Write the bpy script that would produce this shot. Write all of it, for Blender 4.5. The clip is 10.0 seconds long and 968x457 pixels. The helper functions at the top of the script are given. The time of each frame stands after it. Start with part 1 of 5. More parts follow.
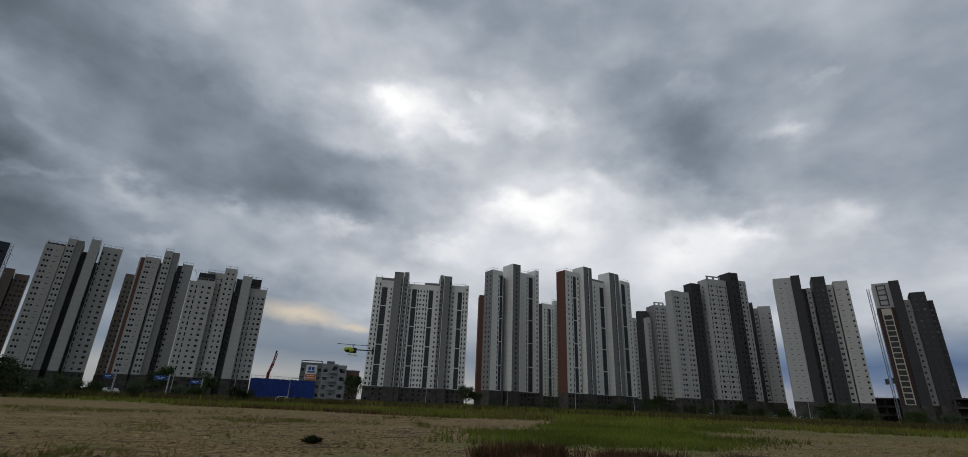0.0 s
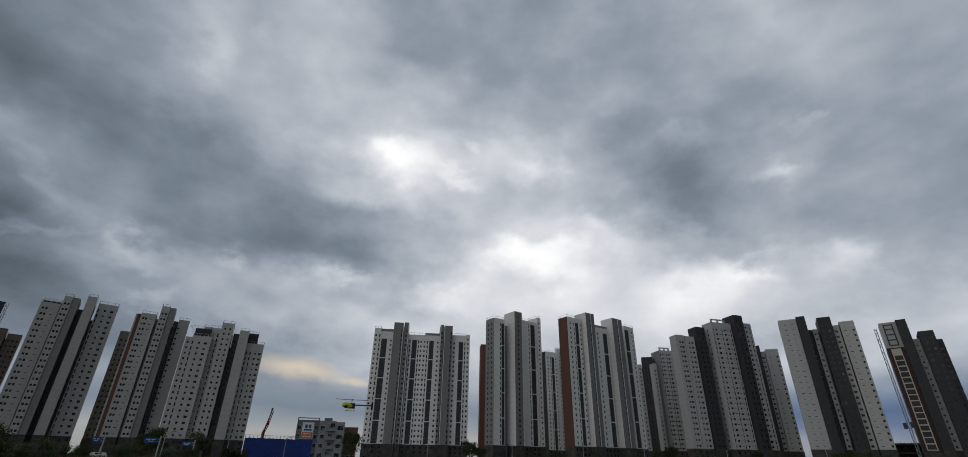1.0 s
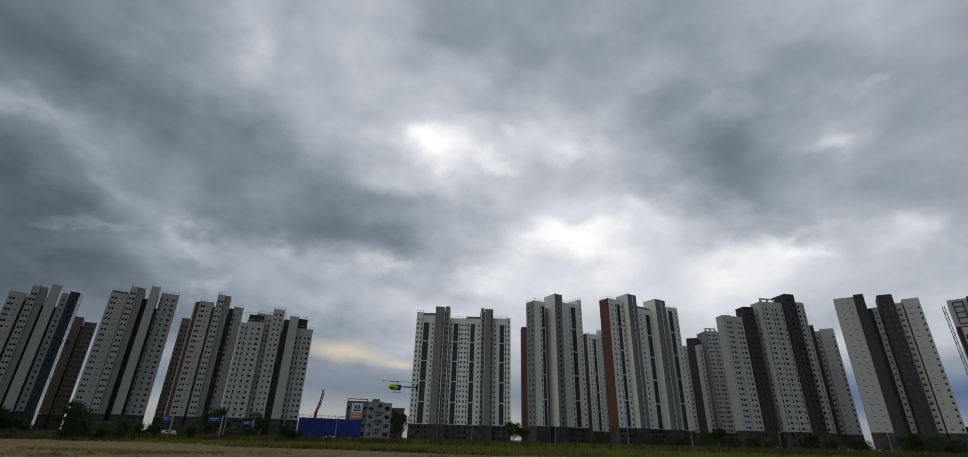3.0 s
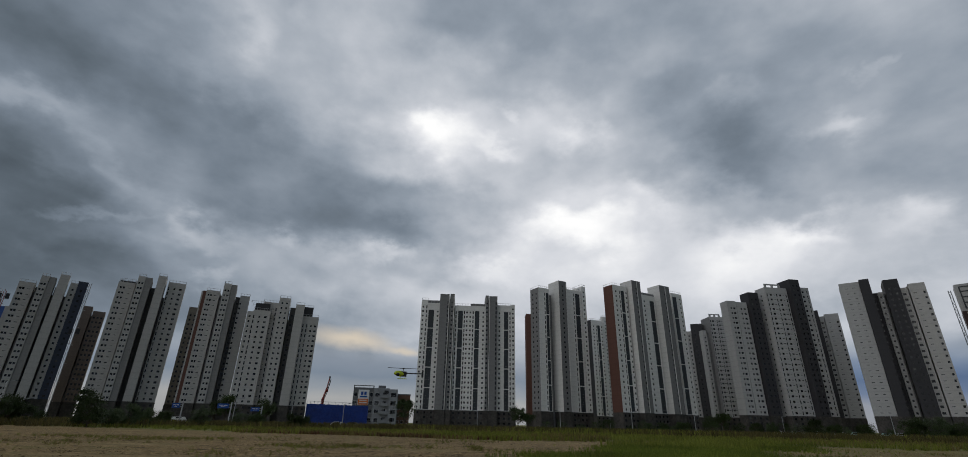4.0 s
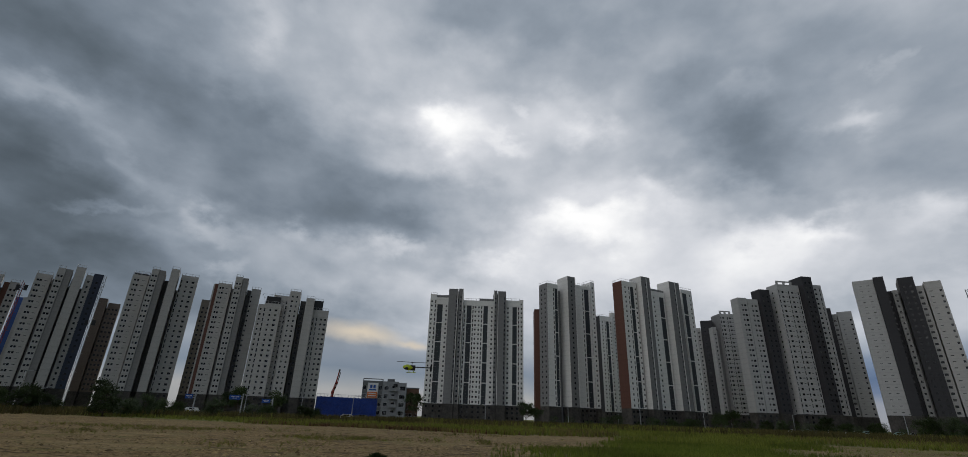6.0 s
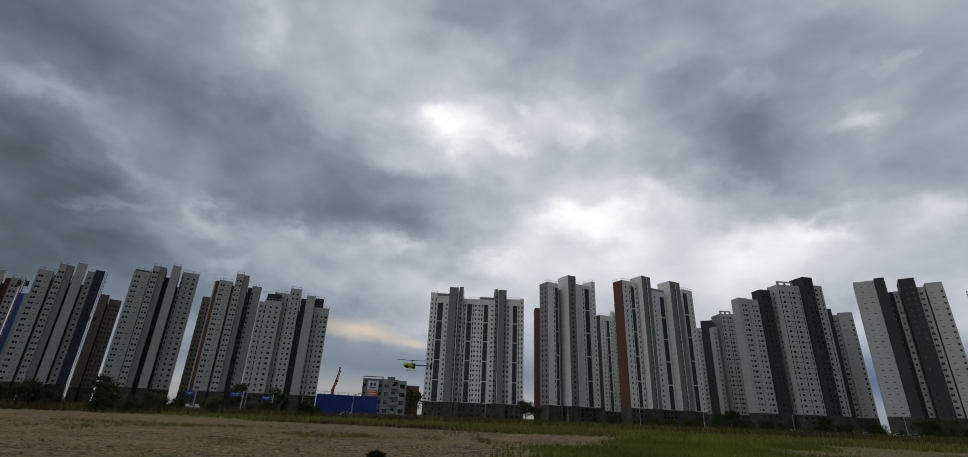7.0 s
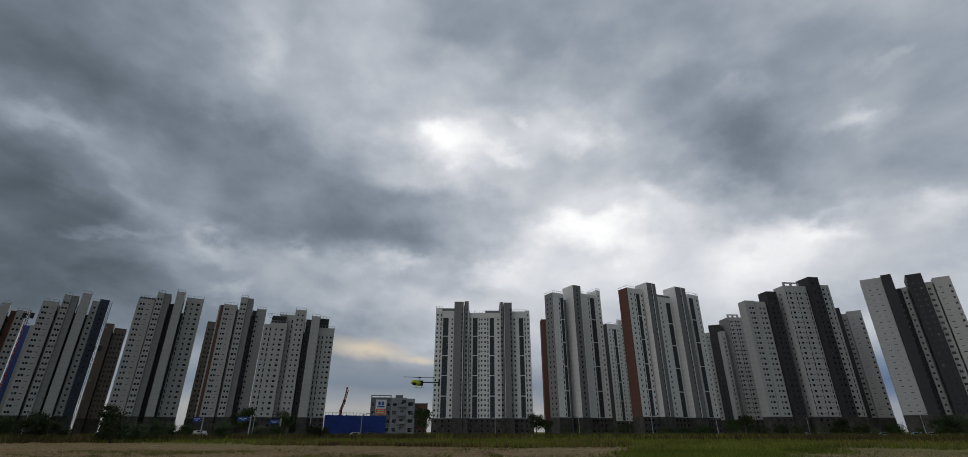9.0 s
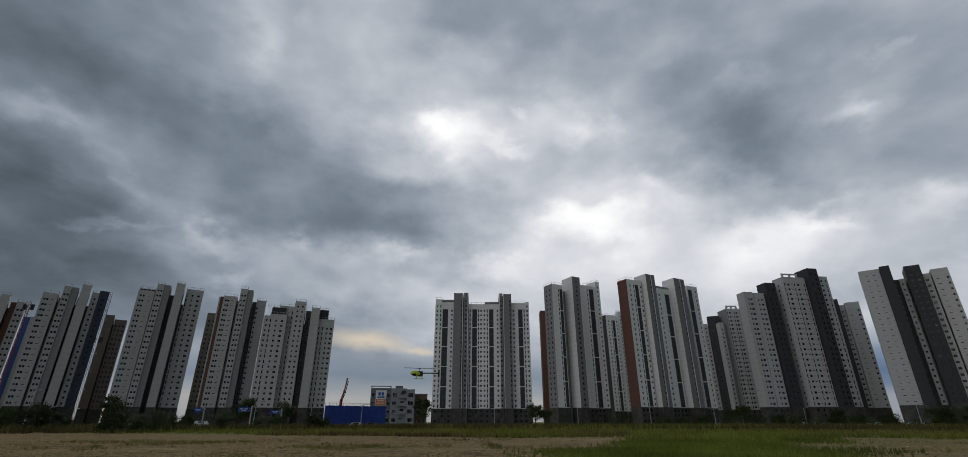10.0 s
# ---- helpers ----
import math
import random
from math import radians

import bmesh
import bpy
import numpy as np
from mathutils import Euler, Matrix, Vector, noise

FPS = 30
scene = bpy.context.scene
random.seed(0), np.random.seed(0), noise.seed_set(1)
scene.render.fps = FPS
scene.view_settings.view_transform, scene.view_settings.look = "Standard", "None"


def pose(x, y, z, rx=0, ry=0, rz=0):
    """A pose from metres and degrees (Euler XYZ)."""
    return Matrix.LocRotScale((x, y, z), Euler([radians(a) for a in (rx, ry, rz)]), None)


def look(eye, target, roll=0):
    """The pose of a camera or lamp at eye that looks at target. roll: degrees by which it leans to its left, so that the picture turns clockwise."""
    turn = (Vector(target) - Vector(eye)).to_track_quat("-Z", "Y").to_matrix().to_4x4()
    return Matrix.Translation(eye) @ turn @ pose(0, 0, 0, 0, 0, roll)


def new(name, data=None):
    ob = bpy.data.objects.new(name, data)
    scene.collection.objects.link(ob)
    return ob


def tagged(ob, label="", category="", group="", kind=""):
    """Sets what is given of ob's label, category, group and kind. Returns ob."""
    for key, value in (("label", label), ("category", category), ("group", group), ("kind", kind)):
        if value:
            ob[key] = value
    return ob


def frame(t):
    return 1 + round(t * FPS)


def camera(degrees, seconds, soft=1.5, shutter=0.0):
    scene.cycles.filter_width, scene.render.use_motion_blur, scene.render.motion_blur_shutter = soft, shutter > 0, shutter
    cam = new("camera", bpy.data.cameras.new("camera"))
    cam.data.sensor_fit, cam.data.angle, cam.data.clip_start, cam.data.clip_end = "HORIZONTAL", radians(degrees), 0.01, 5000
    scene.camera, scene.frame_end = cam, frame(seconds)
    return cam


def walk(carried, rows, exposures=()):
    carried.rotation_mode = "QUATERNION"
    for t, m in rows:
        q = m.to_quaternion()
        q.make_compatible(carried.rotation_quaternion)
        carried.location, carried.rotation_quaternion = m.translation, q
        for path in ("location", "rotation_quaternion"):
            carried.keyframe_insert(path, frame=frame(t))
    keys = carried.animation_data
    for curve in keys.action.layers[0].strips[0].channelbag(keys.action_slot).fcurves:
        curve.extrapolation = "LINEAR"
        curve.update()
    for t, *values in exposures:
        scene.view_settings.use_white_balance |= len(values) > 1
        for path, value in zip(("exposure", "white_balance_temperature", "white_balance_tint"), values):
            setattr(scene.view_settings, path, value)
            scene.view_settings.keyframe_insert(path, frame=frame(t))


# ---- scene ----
cam = camera(91.63, 10.0, soft=0.85)
EYE = 1.6


def aim(yaw, pitch, roll):
    """Camera standing at the origin, turned left by yaw, up by pitch and leaning to the right by roll, in degrees."""
    return pose(0, 0, EYE, 0, 0, yaw) @ pose(0, 0, 0, 90 + pitch) @ pose(0, 0, 0, 0, 0, -roll)


ROWS = [
    (0.0, -4.78, 20.42, -2.25),
    (0.5, -4.91, 20.79, -1.91),
    (0.6, -4.80, 21.14, -1.71),
    (0.7, -4.77, 22.14, -1.52),
    (0.8, -4.81, 23.36, -1.33),
    (0.9, -4.70, 24.64, -1.13),
    (1.0, -4.70, 26.20, -0.94),
    (1.1, -4.17, 26.96, -0.93),
    (1.2, -3.86, 27.30, -0.93),
    (1.3, -3.34, 27.41, -0.92),
    (1.5, -2.46, 27.48, -0.90),
    (1.7, -1.63, 26.48, -1.10),
    (2.0, -0.79, 26.06, -1.39),
    (2.5, 0.22, 25.55, -1.54),
    (2.7, 0.48, 24.90, -1.50),
    (3.0, 0.32, 24.12, -1.42),
    (3.2, 0.48, 23.58, -1.39),
    (4.3, 0.79, 22.55, -1.18),
    (4.5, 0.74, 22.55, -1.14),
    (5.0, 1.05, 22.40, -1.26),
    (5.5, 1.46, 22.17, -1.59),
    (5.7, 1.72, 22.08, -1.68),
    (6.8, 2.20, 21.79, -2.18),
    (7.0, 2.05, 21.79, -2.27),
    (7.5, 1.50, 22.08, -1.81),
    (7.6, 1.30, 22.67, -1.53),
    (7.7, 1.30, 23.68, -1.25),
    (7.8, 1.06, 24.83, -0.98),
    (7.9, 0.96, 25.61, -0.70),
    (8.0, 0.83, 26.12, -0.42),
    (8.1, 0.67, 26.02, -0.32),
    (8.3, 0.62, 25.86, -0.12),
    (8.5, 0.58, 25.19, 0.07),
    (8.7, 1.24, 24.31, 0.05),
    (9.0, 2.36, 23.38, 0.01),
    (9.2, 3.16, 22.60, -0.12),
    (9.5, 4.25, 22.05, -0.31),
    (9.7, 4.77, 21.92, -0.17),
    (9.9, 3.99, 22.07, -0.02),
    (10.0, 2.28, 22.36, 0.05),
]
walk(cam, [(t, aim(a, b, c)) for t, a, b, c in ROWS], exposures=[(0, 0.0), (10, 0.0)])

# ---- sky and light ----
# brightness of the cloud sheet at thirteen heights above the horizon (degrees), by bearing from 68 left to 68 right
BAND_2 = [0.60, 0.60, 0.60, 0.60, 0.60, 0.60, 0.60, 0.60, 0.60, 0.60, 0.60, 0.60, 0.60, 0.59, 0.61, 0.62, 0.62, 0.62, 0.62, 0.62, 0.60, 0.60, 0.60, 0.60, 0.60, 0.60, 0.60, 0.60, 0.60]
BAND_6 = [0.58, 0.58, 0.58, 0.58, 0.58, 0.58, 0.58, 0.58, 0.58, 0.58, 0.50, 0.50, 0.50, 0.66, 0.65, 0.64, 0.62, 0.62, 0.62, 0.63, 0.63, 0.63, 0.63, 0.60, 0.60, 0.60, 0.60, 0.60, 0.60]
BAND_10 = [0.50, 0.50, 0.48, 0.45, 0.42, 0.45, 0.49, 0.52, 0.53, 0.53, 0.57, 0.67, 0.74, 0.74, 0.72, 0.73, 0.73, 0.75, 0.76, 0.78, 0.78, 0.76, 0.69, 0.74, 0.74, 0.74, 0.74, 0.74, 0.74]
BAND_14 = [0.50, 0.49, 0.47, 0.42, 0.37, 0.41, 0.47, 0.56, 0.62, 0.62, 0.67, 0.75, 0.77, 0.77, 0.79, 0.79, 0.79, 0.80, 0.82, 0.84, 0.86, 0.86, 0.78, 0.76, 0.76, 0.76, 0.76, 0.76, 0.76]
BAND_18 = [0.50, 0.49, 0.46, 0.42, 0.37, 0.44, 0.56, 0.62, 0.63, 0.66, 0.69, 0.69, 0.67, 0.70, 0.82, 0.84, 0.82, 0.86, 0.85, 0.85, 0.91, 0.92, 0.81, 0.74, 0.65, 0.62, 0.62, 0.62, 0.62]
BAND_22 = [0.50, 0.49, 0.46, 0.42, 0.47, 0.54, 0.56, 0.51, 0.48, 0.52, 0.53, 0.53, 0.56, 0.62, 0.74, 0.86, 0.92, 0.95, 0.88, 0.77, 0.69, 0.64, 0.63, 0.63, 0.61, 0.62, 0.62, 0.62, 0.62]
BAND_26 = [0.50, 0.50, 0.50, 0.51, 0.55, 0.54, 0.49, 0.48, 0.50, 0.52, 0.53, 0.58, 0.64, 0.67, 0.73, 0.78, 0.81, 0.84, 0.81, 0.70, 0.56, 0.54, 0.61, 0.66, 0.63, 0.63, 0.63, 0.63, 0.63]
BAND_30 = [0.50, 0.49, 0.46, 0.47, 0.47, 0.48, 0.46, 0.47, 0.53, 0.58, 0.62, 0.73, 0.81, 0.82, 0.82, 0.79, 0.75, 0.72, 0.71, 0.63, 0.51, 0.54, 0.65, 0.67, 0.64, 0.63, 0.63, 0.63, 0.63]
BAND_35 = [0.49, 0.48, 0.45, 0.50, 0.50, 0.50, 0.56, 0.61, 0.64, 0.68, 0.72, 0.81, 0.87, 0.84, 0.81, 0.81, 0.80, 0.73, 0.68, 0.60, 0.59, 0.61, 0.59, 0.63, 0.67, 0.63, 0.63, 0.63, 0.63]
BAND_40 = [0.50, 0.49, 0.49, 0.51, 0.53, 0.53, 0.61, 0.68, 0.68, 0.68, 0.72, 0.76, 0.75, 0.73, 0.71, 0.69, 0.66, 0.64, 0.66, 0.65, 0.62, 0.60, 0.63, 0.68, 0.70, 0.63, 0.63, 0.63, 0.63]
BAND_46 = [0.50, 0.50, 0.50, 0.51, 0.57, 0.60, 0.63, 0.65, 0.66, 0.68, 0.69, 0.67, 0.65, 0.63, 0.60, 0.59, 0.60, 0.60, 0.60, 0.60, 0.60, 0.65, 0.68, 0.74, 0.73, 0.62, 0.62, 0.62, 0.62]
BAND_53 = [0.50, 0.50, 0.50, 0.50, 0.58, 0.60, 0.60, 0.59, 0.61, 0.63, 0.64, 0.63, 0.63, 0.61, 0.60, 0.60, 0.60, 0.60, 0.60, 0.60, 0.60, 0.65, 0.66, 0.68, 0.66, 0.61, 0.61, 0.61, 0.61]
BAND_60 = [0.50, 0.50, 0.50, 0.50, 0.58, 0.60, 0.60, 0.59, 0.61, 0.63, 0.64, 0.63, 0.63, 0.61, 0.60, 0.60, 0.60, 0.60, 0.60, 0.60, 0.60, 0.65, 0.66, 0.68, 0.66, 0.61, 0.61, 0.61, 0.61]
BANDS = [(2, BAND_2), (6, BAND_6), (10, BAND_10), (14, BAND_14), (18, BAND_18), (22, BAND_22), (26, BAND_26), (30, BAND_30), (35, BAND_35), (40, BAND_40), (46, BAND_46), (53, BAND_53), (60, BAND_60)]
# smaller bright edges and dark bellies: bearing, height, half width, half height, lean, strength
LEFT_EDGES = [
    (-50.6, 25.9, 5.2, 1.8, 3, 0.10),
    (-43.3, 23.0, 6.2, 1.3, -33, 0.07),
    (-34.3, 18.9, 5.4, 1.8, -23, 0.12),
    (-25.4, 19.8, 3.4, 1.5, -3, 0.13),
    (-30.7, 13.9, 2.5, 1.2, 31, 0.10),
    (-12.7, 18.4, 5.0, 1.6, -5, 0.14),
    (-43.8, 18.0, 6.3, 0.6, 14, 0.08),
    (-32.9, 38.7, 3.9, 3.2, -39, 0.08),
    (-29.3, 42.6, 2.0, 1.9, 16, 0.05),
]
CENTRE_EDGES = [
    (-7.6, 33.6, 6.9, 4.2, -14, 0.17),
    (-10.4, 35.5, 3.6, 1.8, 5, 0.07),
    (0.8, 32.2, 3.6, 1.2, -13, 0.11),
    (12.1, 33.2, 4.6, 2.1, -6, 0.13),
    (3.5, 36.1, 1.3, 1.8, -1, 0.08),
    (20.4, 25.2, 3.7, 2.1, -32, 0.10),
    (10.2, 22.4, 9.1, 3.1, 5, 0.10),
    (-0.9, 18.0, 5.1, 1.8, -9, 0.10),
]
RIGHT_EDGES = [
    (34.8, 18.8, 6.0, 1.4, -16, 0.08),
    (45.3, 17.9, 3.3, 2.2, 10, 0.12),
    (41.0, 28.5, 4.2, 1.6, -11, 0.13),
    (32.0, 34.4, 4.1, 1.4, 7, 0.06),
    (46.1, 31.6, 2.5, 0.5, 16, 0.05),
]
LEFT_BELLIES = [
    (-48.8, 31.3, 11.3, 3.3, -5, -0.08),
    (-30.8, 28.6, 17.7, 5.1, -15, -0.06),
    (-13.0, 21.7, 10.6, 3.1, -15, -0.11),
    (-48.6, 19.9, 6.9, 2.0, 5, -0.09),
    (-39.7, 21.7, 4.3, 1.3, -17, -0.06),
    (-45.8, 14.1, 7.5, 1.3, 10, -0.08),
    (-20.6, 16.5, 5.5, 1.7, -18, -0.09),
]
RIGHT_BELLIES = [
    (31.2, 29.1, 4.6, 4.0, -14, -0.05),
    (26.7, 36.7, 7.9, 2.6, 3, -0.07),
    (33.7, 24.5, 9.2, 1.9, -18, -0.09),
    (43.7, 23.6, 5.3, 2.4, -19, -0.06),
    (10.7, 44.5, 13.3, 3.1, -8, -0.05),
    (-1.1, 24.7, 5.4, 2.2, 0, -0.07),
    (-8.7, 44.8, 7.3, 2.5, 3, -0.04),
    (44.7, 14.2, 2.6, 0.9, -12, -0.10),
]
HIGHLIGHTS = LEFT_EDGES + CENTRE_EDGES + RIGHT_EDGES + LEFT_BELLIES + RIGHT_BELLIES


def sky():
    world = bpy.data.worlds.new("overcast_sky")
    scene.world = world
    world.use_nodes = True
    nt = world.node_tree
    nt.nodes.clear()
    N, L = nt.nodes.new, nt.links.new

    def math_(op, a, b=None, c=None):
        n = N("ShaderNodeMath")
        n.operation = op
        for i, v in enumerate((a, b, c)):
            if v is None:
                continue
            if isinstance(v, (int, float)):
                n.inputs[i].default_value = v
            else:
                L(v, n.inputs[i])
        return n.outputs[0]

    tc = N("ShaderNodeTexCoord")
    sep = N("ShaderNodeSeparateXYZ")
    L(tc.outputs["Generated"], sep.inputs[0])
    x, y, z = sep.outputs
    bearing = math_("MULTIPLY", math_("ARCTAN2", x, y), 57.2958)
    height = math_("MULTIPLY", math_("ARCSINE", z), 57.2958)
    def fbm(scale, detail, rough, warp, seed):
        n = N("ShaderNodeTexNoise")
        n.inputs["Scale"].default_value = scale
        n.inputs["Detail"].default_value = detail
        n.inputs["Roughness"].default_value = rough
        n.inputs["Distortion"].default_value = warp
        m = N("ShaderNodeMapping")
        m.inputs["Location"].default_value = (seed, seed * 1.7, seed * 0.3)
        m.inputs["Scale"].default_value = (1, 1, 1.5)
        L(tc.outputs["Generated"], m.inputs[0])
        L(m.outputs[0], n.inputs["Vector"])
        return n

    warp = fbm(8.0, 6, 0.56, 0.0, 3.1)
    wsep = N("ShaderNodeSeparateColor")
    L(warp.outputs["Color"], wsep.inputs[0])
    pos = N("ShaderNodeCombineXYZ")
    L(math_("ADD", bearing, math_("MULTIPLY", math_("SUBTRACT", wsep.outputs[0], 0.5), 11)), pos.inputs[0])
    L(math_("ADD", height, math_("MULTIPLY", math_("SUBTRACT", wsep.outputs[1], 0.5), 8)), pos.inputs[1])
    wb = N("ShaderNodeSeparateXYZ")
    L(pos.outputs[0], wb.inputs[0])
    across = math_("MULTIPLY_ADD", wb.outputs[0], 1 / 142, 0.5)
    up = wb.outputs[1]
    total = None
    for k, (deg, values) in enumerate(BANDS):
        band = N("ShaderNodeValToRGB")
        L(across, band.inputs[0])
        el = band.color_ramp.elements
        band.color_ramp.interpolation = "B_SPLINE"
        # the ends run out into an even overcast
        stops = [(0.0, 0.62)] + [(0.021 + 0.958 * q / 28, v) for q, v in enumerate(values)] + [(1.0, 0.58)]
        el[0].position, el[0].color = stops[0][0], (stops[0][1],) * 3 + (1,)
        el[1].position, el[1].color = stops[-1][0], (stops[-1][1],) * 3 + (1,)
        for p, v in stops[1:-1]:
            el.new(p).color = (v, v, v, 1)
        if total is None:
            total = band.outputs[0]
            continue
        t = N("ShaderNodeMapRange")
        t.interpolation_type = "SMOOTHSTEP"
        L(up, t.inputs[0])
        t.inputs[1].default_value, t.inputs[2].default_value = BANDS[k - 1][0], deg
        mixv = N("ShaderNodeMix")
        L(t.outputs[0], mixv.inputs[0])
        L(total, mixv.inputs[2])
        L(band.outputs[0], mixv.inputs[3])
        total = mixv.outputs[0]
    over = N("ShaderNodeMapRange")
    L(up, over.inputs[0])
    over.inputs[1].default_value, over.inputs[2].default_value = 60, 78
    mixv = N("ShaderNodeMix")
    L(over.outputs[0], mixv.inputs[0])
    L(total, mixv.inputs[2])
    mixv.inputs[3].default_value = 0.60
    total = mixv.outputs[0]
    calm = N("ShaderNodeCombineXYZ")
    L(bearing, calm.inputs[0])
    L(math_("MULTIPLY_ADD", math_("SUBTRACT", up, height), 0.3, height), calm.inputs[1])

    def lobe(b, hh, w, t, lean, where=None):
        m = N("ShaderNodeMapping")
        m.vector_type = "TEXTURE"
        m.inputs["Location"].default_value = (b, hh, 0)
        m.inputs["Rotation"].default_value = (0, 0, radians(lean))
        m.inputs["Scale"].default_value = (w, t, 1)
        L((where or pos).outputs[0], m.inputs[0])
        g = N("ShaderNodeTexGradient")
        g.gradient_type = "SPHERICAL"
        L(m.outputs[0], g.inputs[0])
        soft = N("ShaderNodeMapRange")
        soft.interpolation_type = "SMOOTHSTEP"
        L(g.outputs[1], soft.inputs[0])
        soft.inputs[1].default_value, soft.inputs[2].default_value = 0.0, 1.0
        return soft.outputs[0]

    for b, hh, w, t, lean, k in HIGHLIGHTS:
        total = math_("MULTIPLY_ADD", lobe(b, hh, w * 1.15, t * 1.15, lean), k * (0.9 if k > 0 else 0.42), total)
    big = fbm(2.6, 6, 0.5, 0.2, 8.0)
    # streets of cloud run away from the viewer on a level sheet overhead
    level = math_("ADD", math_("MAXIMUM", z, 0.0), 0.12)
    street = N("ShaderNodeCombineXYZ")
    L(math_("DIVIDE", math_("MULTIPLY_ADD", x, 0.98, math_("MULTIPLY", y, -0.17)), level), street.inputs[0])
    L(math_("MULTIPLY", math_("DIVIDE", math_("MULTIPLY_ADD", y, 0.98, math_("MULTIPLY", x, 0.17)), level), 0.55), street.inputs[1])
    puffs = fbm(7.5, 5, 0.5, 0.0, 1.0)
    total = math_("MULTIPLY_ADD", math_("SUBTRACT", puffs.outputs[0], 0.5), 0.26, total)
    fine = N("ShaderNodeTexNoise")
    fine.inputs["Scale"].default_value, fine.inputs["Detail"].default_value = 2.3, 7
    fine.inputs["Roughness"].default_value, fine.inputs["Distortion"].default_value = 0.5, 0.5
    L(street.outputs[0], fine.inputs["Vector"])
    total = math_("MULTIPLY_ADD", math_("SUBTRACT", big.outputs[0], 0.5), 0.08, total)
    total = math_("MULTIPLY_ADD", math_("SUBTRACT", fine.outputs[0], 0.5), 0.15, total)
    # the sheet is thinner behind and to the left of the viewer, thicker behind and to the right
    rear = math_("MAXIMUM", math_("SUBTRACT", 0.3, y), 0.0)
    total = math_("MULTIPLY_ADD", math_("MULTIPLY", x, rear), -0.36, total)
    total = math_("MULTIPLY_ADD", math_("MULTIPLY", math_("MINIMUM", x, 0.0), rear), -0.17, total)
    ramp = N("ShaderNodeValToRGB")
    L(total, ramp.inputs[0])
    cr = ramp.color_ramp
    stops = [(0.25, (0.039, 0.051, 0.063)), (0.4, (0.106, 0.133, 0.162)), (0.5, (0.176, 0.214, 0.262)), (0.6, (0.276, 0.320, 0.378)), (0.7, (0.412, 0.450, 0.505)), (0.85, (0.675, 0.694, 0.738)), (1.0, (1.0, 1.0, 1.0))]
    cr.elements[0].position, cr.elements[0].color = stops[0][0], (*stops[0][1], 1)
    cr.elements[1].position, cr.elements[1].color = stops[-1][0], (*stops[-1][1], 1)
    for p, c in stops[1:-1]:
        cr.elements.new(p).color = (*c, 1)
    # near the horizon the sheet breaks up: pale haze, a belt of blue air, then the cloud
    lowmix = N("ShaderNodeMapRange")
    lowmix.interpolation_type = "SMOOTHSTEP"
    belt_h = math_("MULTIPLY_ADD", math_("SUBTRACT", height, up), 0.35, height)
    L(belt_h, lowmix.inputs[0])
    lowmix.inputs[1].default_value, lowmix.inputs[2].default_value = 5.0, 8.6
    lowmix.inputs[3].default_value, lowmix.inputs[4].default_value = 0.9, 0.0
    side = N("ShaderNodeMapRange")
    side.interpolation_type = "SMOOTHSTEP"
    L(bearing, side.inputs[0])
    side.inputs[1].default_value, side.inputs[2].default_value = 22.0, 40.0

    def belt(stops):
        r = N("ShaderNodeValToRGB")
        L(math_("MULTIPLY", belt_h, 0.1), r.inputs[0])
        e = r.color_ramp.elements
        e[0].position, e[0].color = stops[0][0], (*stops[0][1], 1)
        e[1].position, e[1].color = stops[-1][0], (*stops[-1][1], 1)
        for q, c in stops[1:-1]:
            e.new(q).color = (*c, 1)
        return r.outputs[0]

    air = N("ShaderNodeMix")
    air.data_type = "RGBA"
    L(side.outputs[0], air.inputs["Factor"])
    L(belt([(0.0, (0.32, 0.32, 0.32)), (0.22, (0.385, 0.385, 0.38)), (0.34, (0.28, 0.31, 0.345)), (0.46, (0.195, 0.24, 0.30)), (0.62, (0.25, 0.29, 0.35)), (0.85, (0.42, 0.44, 0.47))]), air.inputs["A"])
    L(belt([(0.0, (0.29, 0.30, 0.32)), (0.20, (0.28, 0.30, 0.35)), (0.33, (0.125, 0.175, 0.285)), (0.46, (0.082, 0.135, 0.245)), (0.62, (0.165, 0.225, 0.335)), (0.85, (0.47, 0.50, 0.56))]), air.inputs["B"])
    mix = N("ShaderNodeMix")
    mix.data_type = "RGBA"
    mix.clamp_factor = True
    L(lowmix.outputs[0], mix.inputs["Factor"])
    L(ramp.outputs[0], mix.inputs["A"])
    L(air.outputs["Result"], mix.inputs["B"])
    # warm break in the cloud low over the shops
    warm = N("ShaderNodeMix")
    warm.data_type = "RGBA"
    warm.clamp_factor = True
    L(math_("MULTIPLY", math_("ADD", lobe(-16.0, 8.9, 7.5, 1.5, -6, calm), math_("MULTIPLY", lobe(-9.6, 8.0, 3.2, 0.6, -3, calm), 0.8)), 0.95), warm.inputs["Factor"])
    L(mix.outputs["Result"], warm.inputs["A"])
    warm.inputs["B"].default_value = (0.66, 0.58, 0.47, 1)
    bg = N("ShaderNodeBackground")
    L(warm.outputs["Result"], bg.inputs[0])
    bg.inputs[1].default_value = 1.0
    out = N("ShaderNodeOutputWorld")
    L(bg.outputs[0], out.inputs[0])


